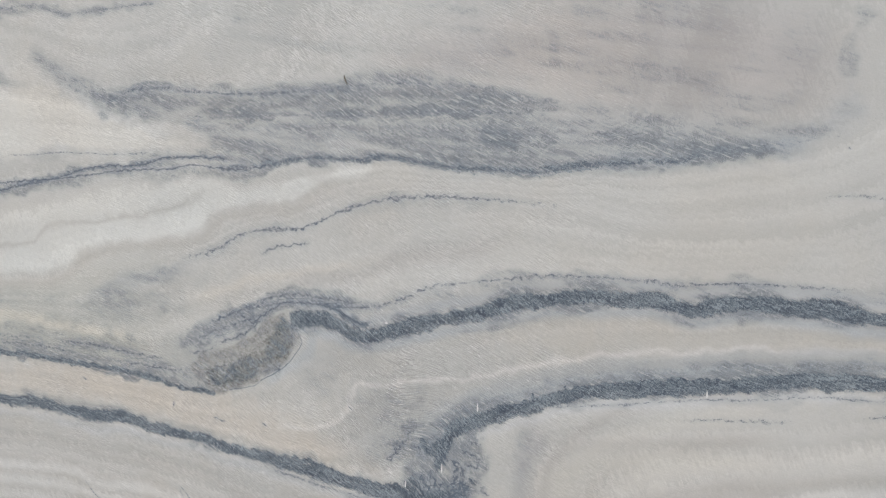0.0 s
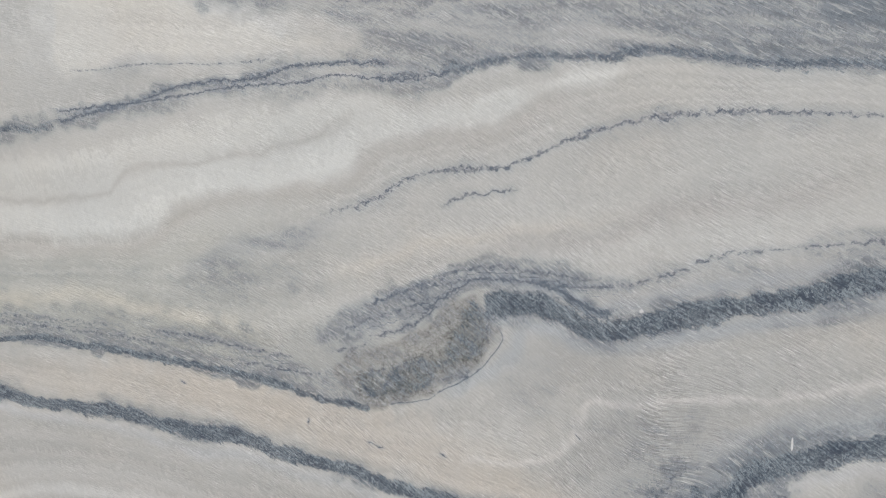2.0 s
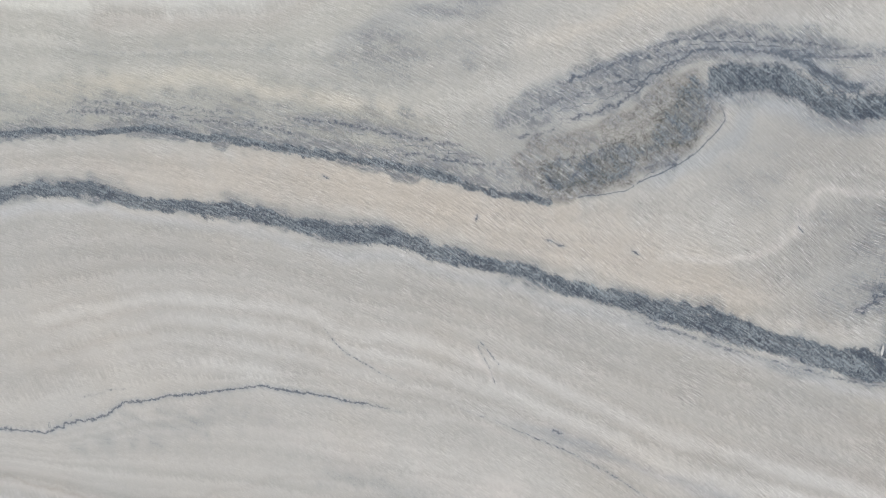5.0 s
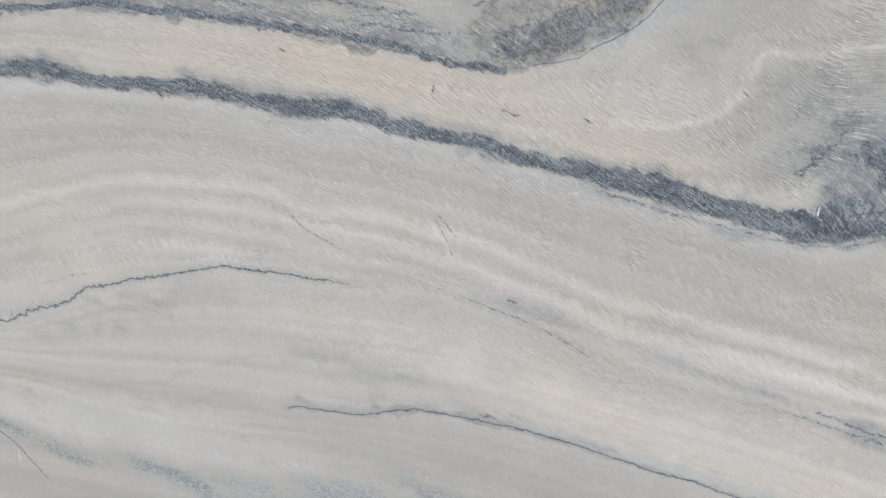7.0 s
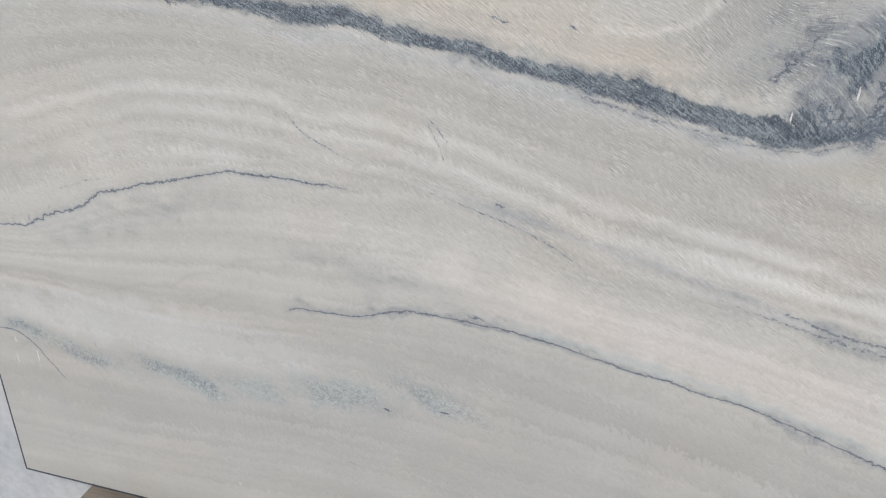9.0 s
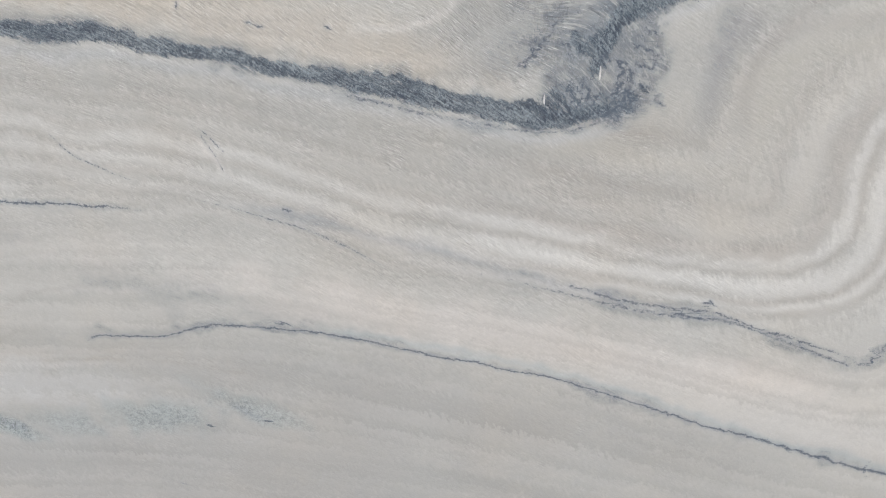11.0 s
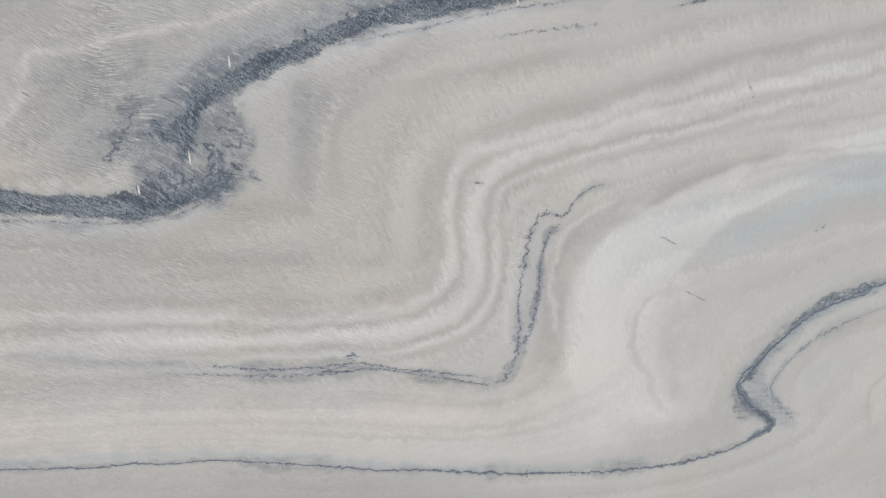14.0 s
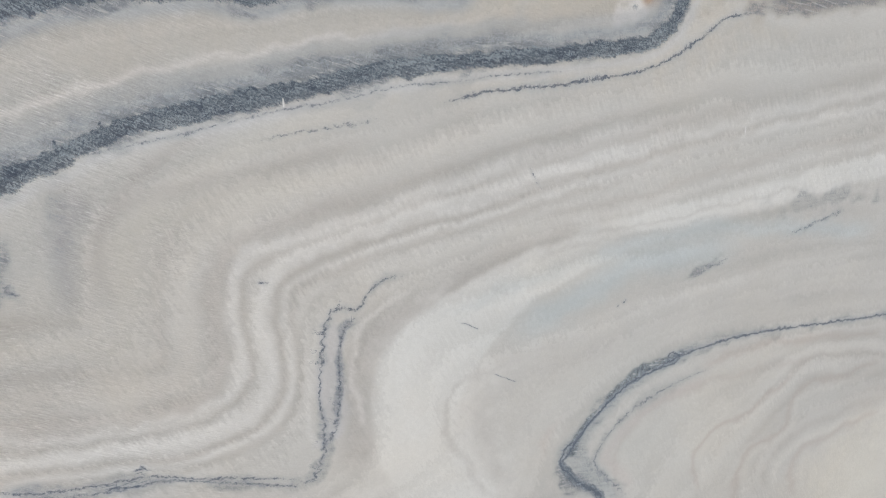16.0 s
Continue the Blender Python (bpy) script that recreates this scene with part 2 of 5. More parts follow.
levels, pieces = [], []


def smooth(points, gap=0.005):
    """A Catmull-Rom line through the points, in even steps."""
    p = np.array([points[0], *points, points[-1]], float)
    out = []
    for a, b, c, d in zip(p, p[1:], p[2:], p[3:]):
        for t in np.linspace(0, 1, max(2, int(np.hypot(*(c - b)) / gap)), endpoint=False):
            out.append(0.5 * (2 * b + (c - a) * t + (2 * a - 5 * b + 4 * c - d) * t * t + (3 * b - a - 3 * c + d) * t**3))
    out.append(p[-1])
    return np.array(out)


def distance(points, reach, zigzag=None):
    """Signed distance to a line (plus: on its left) and the way along it, within reach."""
    q = smooth(points)
    if zigzag:
        amp, period, until = zigzag
        q = smooth(points, 0.0015)
        t = np.gradient(q, axis=0)
        t /= np.maximum(np.hypot(*t.T), 1e-9)[:, None]
        way = np.concatenate([[0], np.cumsum(np.hypot(*(q[1:] - q[:-1]).T))])
        wave = np.abs((way / period + 0.35 * np.sin(way * 70) + 0.25 * np.sin(way * 171)) % 1 - 0.5) * 4 - 1
        wave *= amp * (0.6 + 0.4 * np.sin(way * 37)) * (1 - 0.7 * ramp(way, until * 0.8, until))
        q = q + np.stack([-t[:, 1] - 0.6 * t[:, 0], t[:, 0] - 0.6 * t[:, 1]], 1) * wave[:, None]
    seg = np.hypot(*(q[1:] - q[:-1]).T)
    run = np.concatenate([[0], np.cumsum(seg)])
    best, sign, way = np.full((NZ, NX), 9.0), np.ones((NZ, NX)), np.zeros((NZ, NX))
    for k in range(len(q) - 1):
        a, b = q[k], q[k + 1]
        if seg[k] < 1e-6:
            continue
        i0, i1 = np.searchsorted(gx, [min(a[0], b[0]) - reach, max(a[0], b[0]) + reach])
        j0, j1 = np.searchsorted(gz, [min(a[1], b[1]) - reach, max(a[1], b[1]) + reach])
        if i0 >= i1 or j0 >= j1:
            continue
        px, pz = XX[j0:j1, i0:i1] - a[0], ZZ[j0:j1, i0:i1] - a[1]
        ux, uz = (b - a) / seg[k]
        t = np.clip(px * ux + pz * uz, 0, seg[k])
        d = np.hypot(px - t * ux, pz - t * uz)
        w = d < best[j0:j1, i0:i1]
        best[j0:j1, i0:i1][w] = d[w]
        sign[j0:j1, i0:i1][w] = np.where(ux * pz - uz * px >= 0, 1, -1)[w]
        way[j0:j1, i0:i1][w] = (run[k] + t)[w]
    return best, sign, way, run[-1]


def seam(points, level=None, core=None, cloud=None, tint=None, thin=None, part=None, taper=(0.04, 0.04), rings=(), zigzag=None):
    """One line of the banding. core: (amount, half width) of dark mineral; cloud: (amount, reach on its left, on its right) of grey;
    tint: (colour, amount, half width); thin: (channel, half width in mm, strength); part: (name, label, half width)."""
    reach = max(0.02, 0.135 if rings else 0, core[1] * 2.2 if core else 0, max(cloud[1:]) * 1.6 if cloud else 0, tint[2] * 2.2 if tint else 0)
    best, sign, way, length = distance(points, reach, zigzag)
    hit = best < 8
    ends = ramp(way, 0, taper[0] + 1e-5) if taper[0] else np.ones_like(way)
    ends = ends * (ramp(length - way, 0, taper[1]) if taper[1] else 1)
    bent = np.abs(best * sign + WARP)
    if level is not None:
        levels.append((points, level))
    if tint:
        c, amount, half = tint
        f = np.where(hit, amount * ends * np.exp(-((bent / half) ** 2) * 1.2), 0)[..., None]
        tone[:] = tone * (1 - f) + np.array(c) * f
    for off, half, c, amount in rings:
        f = np.where(hit, amount * ends * np.exp(-(((best * sign + WARP * 0.5 - off) / half) ** 2)), 0)[..., None]
        tone[:] = tone * (1 - f) + np.array(c) * f
    if cloud:
        amount, left, right = cloud
        span = np.where(sign > 0, left, right)
        f = np.where(hit, amount * ends * (1 - ramp(best + WARP * 1.5, span * 0.12, span * 1.25)), 0)
        np.maximum(grey, f, out=grey)
    if core:
        amount, half = core
        breath = half * (1 + 0.16 * MOTTLE)
        f = np.where(hit, amount * ends * np.clip(1.18 - np.abs(best * sign + WARP * 0.55) / breath * 0.70, 0, 1), 0)
        np.maximum(dark, f, out=dark)
    if thin:
        k, half, strength = thin
        w = hit & (best < 0.016) & (best < near[k])
        near[k][w] = best[w]
        seams[k][..., 0][w] = (best * sign * 1000)[w]
        seams[k][..., 1][w] = (half * (1 + 0.35 * MOTTLE))[w]
        seams[k][..., 2][w] = (strength * ends * (1 - ramp(best, 0.011, 0.0155)))[w]
    if part:
        name, label, half = part
        pieces.append((name, label))
        w = hit & (best < half) & (best < owned)
        owned[w] = best[w]
        owner[w] = len(pieces)


def blob(cx, cz, rx, rz, turn=0.0, grey_by=0.0, dark_by=0.0, tint=None, soft=0.55, ragged=0.5):
    """A soft patch of mineral or colour."""
    c, s = math.cos(radians(turn)), math.sin(radians(turn))
    u, v = (XX - cx) * c + (ZZ - cz) * s, (ZZ - cz) * c - (XX - cx) * s
    f = 1 - ramp(np.hypot(u / rx, v / rz) + ragged * (MOTTLE * 0.45 + CLAW * 0.55), 0.9 - soft, 1.05 + soft)
    np.maximum(grey, f * grey_by, out=grey)
    np.maximum(dark, f * dark_by, out=dark)
    if tint:
        k = (f * tint[1])[..., None]
        tone[:] = tone * (1 - k) + np.array(tint[0]) * k


def region(points, soft, grey_by=0.0, dark_by=0.0, tint=None, rough=1.0, part=None):
    """A field of mineral or colour inside an outline."""
    ring = [*points, points[0]]
    best = distance(ring, 0.12)[0]
    q = smooth(ring)
    inside = np.zeros((NZ, NX), bool)
    for a, b in zip(q, q[1:]):
        if a[1] != b[1]:
            inside ^= ((ZZ < a[1]) != (ZZ < b[1])) & (XX < (b[0] - a[0]) * (ZZ - a[1]) / (b[1] - a[1]) + a[0])
    sd = np.where(inside, 1, -1) * np.minimum(best, 0.12) + rough * (WARP + CLAW * 0.0035)
    f = ramp(sd, -soft, soft)
    if part:
        pieces.append(part)
        owner[inside & (owner == 0)] = len(pieces)
    np.maximum(grey, f * grey_by, out=grey)
    np.maximum(dark, f * dark_by, out=dark)
    if tint:
        k = (f * tint[1])[..., None]
        tone[:] = tone * (1 - k) + np.array(tint[0]) * k


def layers():
    """The layer number over the whole face: smooth between the numbered lines."""
    hop = 4
    sx, sz = gx[::hop], gz[::hop]
    s = 0.5 + (Z1 - np.meshgrid(sx, sz)[1]) * 6.5
    fixed = np.zeros(s.shape, bool)
    for points, level in levels:
        q = smooth(points, 0.006)
        i = np.clip(np.rint((q[:, 0] - X0) / (STEP * hop)).astype(int), 0, len(sx) - 1)
        j = np.clip(np.rint((q[:, 1] - Z0) / (STEP * hop)).astype(int), 0, len(sz) - 1)
        s[j, i], fixed[j, i] = level, True
    keep = s[fixed]
    for _ in range(2600):
        p = np.pad(s, 1, mode="edge")
        s = 0.25 * (p[:-2, 1:-1] + p[2:, 1:-1] + p[1:-1, :-2] + p[1:-1, 2:])
        s[fixed] = keep
    for _ in range(3):
        p = np.pad(s, 1, mode="edge")
        s = 0.2 * (p[:-2, 1:-1] + p[2:, 1:-1] + p[1:-1, :-2] + p[1:-1, 2:] + s)
    rows = np.array([np.interp(gx, sx, r) for r in s])
    return np.array([np.interp(gz, sz, c) for c in rows.T]).T


WHITE, PEACH, BEIGE = (0.565, 0.566, 0.545), (0.495, 0.464, 0.414), (0.415, 0.403, 0.380)

# broad bands
seam([(-1.205, 1.308), (-1.058, 1.297), (-0.911, 1.297), (-0.847, 1.329), (-0.744, 1.337), (-0.665, 1.351), (-0.592, 1.372)], 2.5, tint=((0.545, 0.548, 0.522), 0.7, 0.034), taper=(0, 0.1))
seam([(-1.201, 1.326), (-1.054, 1.319), (-0.953, 1.319), (-0.919, 1.335), (-0.887, 1.35), (-0.798, 1.363), (-0.716, 1.378)], 2.3, tint=(BEIGE, 0.35, 0.010))
seam([(-0.419, 0.868), (-0.201, 0.827), (-0.075, 0.814), (-0.02, 0.831), (-0.005, 0.876), (-0.005, 0.939), (-0.001, 0.972), (0.019, 0.99), (0.065, 1.005), (0.145, 1.019), (0.27, 1.044), (0.419, 1.066), (0.635, 1.092)], 6.25, tint=(WHITE, 0.85, 0.009), part=("pale_band", "cream-white band in the marble", 0.007), taper=(0.05, 0.2), rings=((-0.0125, 0.004, BEIGE, 0.75), (0.018, 0.007, BEIGE, 0.7), (0.05, 0.012, (0.52, 0.51, 0.478), 0.5)))
seam([(-0.424, 0.846), (-0.263, 0.814), (-0.11, 0.789), (-0.022, 0.793), (0.017, 0.817), (0.026, 0.872), (0.027, 0.928), (0.038, 0.965), (0.085, 0.989), (0.166, 1.004), (0.309, 1.024), (0.461, 1.049), (0.639, 1.074)], 6.45, tint=(WHITE, 0.9, 0.013), part=("pale_band", "cream-white band in the marble", 0.009), taper=(0.05, 0.2),
     rings=((-0.0165, 0.0045, BEIGE, 0.8), (-0.026, 0.004, WHITE, 0.55), (-0.036, 0.005, BEIGE, 0.5), (-0.048, 0.006, WHITE, 0.25)))
seam([(0.275, 1.034), (0.41, 1.043), (0.533, 1.054), (0.665, 1.069), (0.93, 1.092)], 6.25, tint=(WHITE, 0.6, 0.009), taper=(0.15, 0), rings=((0.020, 0.008, BEIGE, 0.45), (-0.013, 0.005, BEIGE, 0.5)))
seam([(0.319, 1.018), (0.451, 1.022), (0.578, 1.031), (0.763, 1.053), (0.937, 1.063)], 6.5, tint=(WHITE, 0.55, 0.008), taper=(0.15, 0))
seam([(0.334, 0.98), (0.495, 0.99), (0.673, 1.008), (0.82, 1.021), (0.945, 1.029)], 6.8, tint=(BEIGE, 0.55, 0.006), taper=(0.1, 0), rings=((-0.015, 0.007, WHITE, 0.5),))
seam([(-0.416, 0.882), (-0.257, 0.85), (-0.106, 0.829), (-0.046, 0.839), (-0.028, 0.88), (-0.025, 0.942), (-0.012, 0.993), (0.026, 1.015), (0.098, 1.034), (0.199, 1.05)], 6.0, tint=(BEIGE, 0.7, 0.013), taper=(0.1, 0.1), rings=((0.030, 0.010, (0.495, 0.487, 0.458), 0.75), (0.056, 0.008, BEIGE, 0.7), (0.088, 0.014, (0.510, 0.500, 0.463), 0.8), (0.116, 0.008, BEIGE, 0.75)))
seam([(0.119, 0.686), (0.122, 0.762), (0.125, 0.81), (0.135, 0.847), (0.164, 0.881), (0.207, 0.901), (0.282, 0.917), (0.358, 0.937), (0.479, 0.954)], 7.3, tint=((0.400, 0.392, 0.374), 0.95, 0.021), part=("beige_band", "smooth grey-beige band", 0.014), taper=(0.03, 0.12))
seam([(0.202, 0.696), (0.182, 0.784), (0.199, 0.845), (0.254, 0.875)], 7.6, tint=(WHITE, 0.8, 0.035))
seam([(0.318, 0.616), (0.27, 0.673), (0.25, 0.721), (0.251, 0.764), (0.273, 0.785), (0.309, 0.799), (0.374, 0.81)], 7.9, tint=(BEIGE, 0.45, 0.006))
seam([(-1.265, 0.896), (-1.174, 0.921), (-1.088, 0.949), (-1.01, 0.96), (-0.936, 0.962), (-0.873, 0.955), (-0.826, 0.942), (-0.732, 0.941), (-0.636, 0.923), (-0.542, 0.892), (-0.421, 0.863), (-0.307, 0.848), (-0.215, 0.837)], 6.2, tint=(WHITE, 0.50, 0.008), part=("pale_band", "cream-white band in the marble", 0.007), rings=((-0.0125, 0.004, BEIGE, 0.6), (0.013, 0.005, BEIGE, 0.45), (0.045, 0.006, BEIGE, 0.3)))
seam([(-1.276, 0.86), (-1.182, 0.89), (-1.093, 0.923), (-1.014, 0.934), (-0.939, 0.937), (-0.834, 0.923), (-0.732, 0.913), (-0.635, 0.889), (-0.539, 0.862), (-0.416, 0.826), (-0.299, 0.812), (-0.205, 0.795)], 6.5, tint=(WHITE, 0.42, 0.008), rings=((-0.014, 0.005, BEIGE, 0.55), (-0.028, 0.005, WHITE, 0.35), (-0.04, 0.005, BEIGE, 0.35)))
seam([(-1.192, 0.846), (-1.103, 0.873), (-1.022, 0.883), (-0.945, 0.885), (-0.887, 0.877)], 6.7, tint=(WHITE, 0.5, 0.012))
seam([(-1.412, 0.646), (-1.338, 0.649), (-1.239, 0.649), (-1.159, 0.639), (-1.069, 0.629), (-0.981, 0.633), (-0.889, 0.641), (-0.787, 0.644), (-0.679, 0.633), (-0.594, 0.622)], 9.0, tint=((0.405, 0.382, 0.350), 0.7, 0.0035), taper=(0, 0.1), rings=((-0.009, 0.006, (0.545, 0.54, 0.515), 0.6), (0.012, 0.006, (0.45, 0.435, 0.41), 0.4)))
for line in ([(-1.168, 0.659), (-1.062, 0.676), (-0.995, 0.708), (-0.915, 0.74), (-0.815, 0.763)], [(-1.124, 0.643), (-1.034, 0.651), (-0.981, 0.67), (-0.921, 0.695)], [(-1.368, 0.509), (-1.189, 0.592), (-1.05, 0.597), (-0.92, 0.597), (-0.789, 0.608)], [(-1.365, 0.354), (-1.214, 0.359), (-1.009, 0.409), (-0.862, 0.433)]):
    seam(line, tint=((0.405, 0.395, 0.375), 0.5, 0.004), taper=(0.05, 0.06))
seam([(-1.385, 0.40), (-1.1, 0.41), (-0.8, 0.435), (-0.45, 0.40), (0.0, 0.33), (0.5, 0.30)], 10.2, tint=((0.475, 0.460, 0.435), 0.5, 0.012), rings=((0.03, 0.008, (0.50, 0.49, 0.47), 0.4), (-0.03, 0.012, (0.49, 0.475, 0.45), 0.4)))
seam([(-1.385, 0.27), (-0.6, 0.28), (0.2, 0.27)], 11.2)
seam([(0.68, 0.521), (0.681, 0.563), (0.716, 0.584), (0.777, 0.63), (0.827, 0.668), (0.885, 0.67), (1.036, 0.64)], 9.2, tint=(BEIGE, 0.75, 0.008), rings=((-0.02, 0.008, (0.50, 0.50, 0.475), 0.6), (-0.036, 0.006, BEIGE, 0.5), (0.02, 0.008, (0.53, 0.53, 0.505), 0.5)))
seam([(0.782, 0.434), (0.784, 0.5), (0.847, 0.548), (0.967, 0.559), (1.055, 0.559)], 9.6, tint=(BEIGE, 0.65, 0.010), rings=((-0.025, 0.010, (0.56, 0.555, 0.52), 0.6), (0.022, 0.008, BEIGE, 0.4)))
blob(-0.70, 1.083, 0.26, 0.028, -12, tint=(PEACH, 0.75))
blob(-0.50, 1.050, 0.16, 0.030, -18, tint=(PEACH, 0.4))
blob(-0.95, 1.100, 0.32, 0.022, 0, tint=(PEACH, 0.5))
blob(0.15, 1.23, 0.45, 0.04, 0, tint=((0.495, 0.472, 0.425), 0.5))
blob(0.45, 1.20, 0.20, 0.05, 0, tint=((0.505, 0.47, 0.405), 0.5))
blob(0.22, 0.745, 0.07, 0.13, 0, tint=(WHITE, 0.75))
blob(1.04, 0.40, 0.16, 0.13, 20, tint=((0.62, 0.61, 0.55), 0.6), ragged=0.2)
blob(0.62, 0.58, 0.14, 0.12, 0, tint=((0.515, 0.518, 0.492), 0.7), ragged=0.2)
blob(-0.85, 0.47, 0.5, 0.13, 4, tint=((0.435, 0.438, 0.428), 0.8))
blob(-1.10, 0.60, 0.28, 0.035, 0, tint=((0.545, 0.555, 0.55), 0.8))
blob(-0.45, 0.585, 0.36, 0.07, -10, tint=((0.432, 0.434, 0.420), 0.8))
blob(-0.30, 0.70, 0.45, 0.03, -10, tint=((0.575, 0.553, 0.525), 0.7))
blob(-0.86, 1.505, 0.15, 0.036, -4, tint=((0.575, 0.578, 0.552), 0.9))
blob(0.20, 0.625, 0.13, 0.06, 0, tint=((0.555, 0.560, 0.540), 0.8), ragged=0.2)
blob(0.0, 0.60, 0.28, 0.03, -12, tint=((0.530, 0.525, 0.505), 0.7), ragged=0.2)
blob(-0.12, 0.93, 0.035, 0.11, -6, tint=((0.500, 0.490, 0.455), 0.6))
blob(-0.06, 1.02, 0.15, 0.035, 22, tint=((0.500, 0.488, 0.450), 0.6))
seam([(-0.526, 1.058), (-0.446, 1.06), (-0.41, 1.086), (-0.396, 1.116), (-0.383, 1.131), (-0.333, 1.137), (-0.252, 1.15), (-0.174, 1.167), (-0.129, 1.181), (-0.029, 1.196), (0.106, 1.208), (0.271, 1.217)], 4.6, tint=((0.590, 0.580, 0.552), 0.85, 0.0042), part=("pale_band", "pale cream band bent round a fold", 0.007))

# clouds of grey mineral
OLIVE = (0.278, 0.267, 0.243)
region([(-1.413, 1.315), (-1.228, 1.308), (-1.088, 1.309), (-1.001, 1.312), (-0.935, 1.32), (-0.894, 1.344), (-0.818, 1.356), (-0.714, 1.367), (-0.649, 1.383), (-0.611, 1.404), (-0.575, 1.409), (-0.508, 1.408), (-0.465, 1.417), (-0.414, 1.431), (-0.365, 1.439), (-0.372, 1.426), (-0.414, 1.417), (-0.465, 1.399), (-0.492, 1.387), (-0.565, 1.383), (-0.6, 1.375), (-0.638, 1.348), (-0.703, 1.334), (-0.771, 1.328), (-0.836, 1.318), (-0.861, 1.294), (-0.901, 1.281), (-0.99, 1.275), (-1.093, 1.272), (-1.234, 1.272), (-1.422, 1.277)], 0.006, tint=((0.575, 0.582, 0.556), 0.85), rough=0.6, part=("pale_band", "smooth milky-white ribbon bent in soft steps"))
region([(-1.405, 1.352), (-1.172, 1.351), (-1.028, 1.36), (-0.913, 1.374), (-0.815, 1.396), (-0.711, 1.411), (-0.622, 1.423), (-0.575, 1.411), (-0.611, 1.404), (-0.649, 1.383), (-0.714, 1.367), (-0.818, 1.356), (-0.894, 1.344), (-0.935, 1.32), (-1.088, 1.311), (-1.413, 1.315)], 0.010, tint=((0.525, 0.530, 0.503), 0.8), rough=0.6)
seam([(-1.087, 1.312), (-1.001, 1.314), (-0.935, 1.322), (-0.895, 1.347), (-0.818, 1.359), (-0.72, 1.37), (-0.661, 1.383), (-0.617, 1.406)], 2.35, tint=((0.415, 0.408, 0.385), 0.6, 0.0035), taper=(0, 0.05))
seam([(-1.096, 1.256), (-0.967, 1.261), (-0.878, 1.272), (-0.838, 1.298), (-0.772, 1.315), (-0.691, 1.324), (-0.626, 1.335), (-0.589, 1.363), (-0.542, 1.371), (-0.481, 1.377), (-0.444, 1.397), (-0.389, 1.41), (-0.341, 1.42)], 2.6, tint=((0.405, 0.393, 0.368), 0.75, 0.011), part=("beige_band", "smooth grey-beige band", 0.009), taper=(0, 0.12))
seam([(-1.063, 1.357), (-0.929, 1.374), (-0.822, 1.394), (-0.711, 1.412), (-0.634, 1.426), (-0.575, 1.429)], 2.2, tint=((0.56, 0.555, 0.52), 0.5, 0.02), taper=(0.05, 0.1))
seam([(-0.67, 1.237), (-0.593, 1.257), (-0.533, 1.279), (-0.466, 1.286), (-0.398, 1.3), (-0.316, 1.319)], 3.3, tint=((0.52, 0.495, 0.445), 0.6, 0.010), taper=(0.06, 0.12))
seam([(-0.511, 1.266), (-0.44, 1.276), (-0.383, 1.283), (-0.306, 1.312), (-0.227, 1.325), (-0.162, 1.332)], 3.45, tint=((0.40, 0.385, 0.365), 0.55, 0.012), taper=(0.06, 0.05))
seam([(-0.868, 1.221), (-0.814, 1.246), (-0.755, 1.266), (-0.693, 1.277), (-0.615, 1.309)], tint=((0.40, 0.41, 0.425), 0.5, 0.012), cloud=(0.30, 0.014, 0.016), taper=(0.08, 0.08))
region([(0.162, 0.633), (0.144, 0.708), (0.145, 0.79), (0.167, 0.847), (0.212, 0.883), (0.257, 0.904), (0.318, 0.931), (0.397, 0.948), (0.496, 0.961), (0.677, 0.976), (0.953, 0.994), (0.961, 0.963), (0.682, 0.938), (0.499, 0.915), (0.398, 0.885), (0.334, 0.85), (0.293, 0.81), (0.261, 0.76), (0.252, 0.712), (0.275, 0.652), (0.299, 0.589)], 0.006, tint=((0.560, 0.568, 0.548), 0.95), rough=0.5, part=("pale_band", "smooth milky-white band round a bend"))
LEAD = (0.430, 0.428, 0.412)
for line, half, much in (([(0.307, 0.57), (0.244, 0.693), (0.24, 0.737), (0.255, 0.77), (0.286, 0.783), (0.326, 0.794), (0.409, 0.808), (0.495, 0.823), (0.634, 0.829), (0.785, 0.836), (0.973, 0.83)], 0.0045, 0.60), ([(0.328, 0.582), (0.3, 0.664), (0.286, 0.716), (0.301, 0.75), (0.367, 0.768), (0.453, 0.782), (0.57, 0.799), (0.738, 0.8), (0.985, 0.775)], 0.012, 0.45), ([(0.375, 0.911), (0.448, 0.925), (0.533, 0.934), (0.671, 0.936), (0.824, 0.924), (0.958, 0.901)], 0.006, 0.40), ([(0.406, 0.951), (0.489, 0.951), (0.622, 0.952), (0.767, 0.955), (0.954, 0.922)], 0.0035, 0.50), ([(0.564, 0.876), (0.679, 0.871), (0.812, 0.867), (0.968, 0.854)], 0.008, 0.45), ([(0.351, 0.923), (0.415, 0.934), (0.49, 0.937), (0.578, 0.929)], 0.004, 0.4)):
    seam(line, tint=(LEAD, much, half), taper=(0.05, 0.05), rings=((half * 2.6, half * 1.2, WHITE, much * 0.45),))
for line, half, much in (([(0.311, 0.822), (0.375, 0.848), (0.45, 0.872), (0.518, 0.893), (0.628, 0.891), (0.705, 0.893)], 0.022, 0.75), ([(0.407, 0.913), (0.491, 0.921), (0.625, 0.923), (0.774, 0.907), (0.965, 0.868)], 0.014, 0.60), ([(0.222, 0.88), (0.289, 0.889), (0.375, 0.903), (0.457, 0.919)], 0.012, 0.35)):
    seam(line, tint=((0.440, 0.492, 0.505), much, half), taper=(0.08, 0.08))
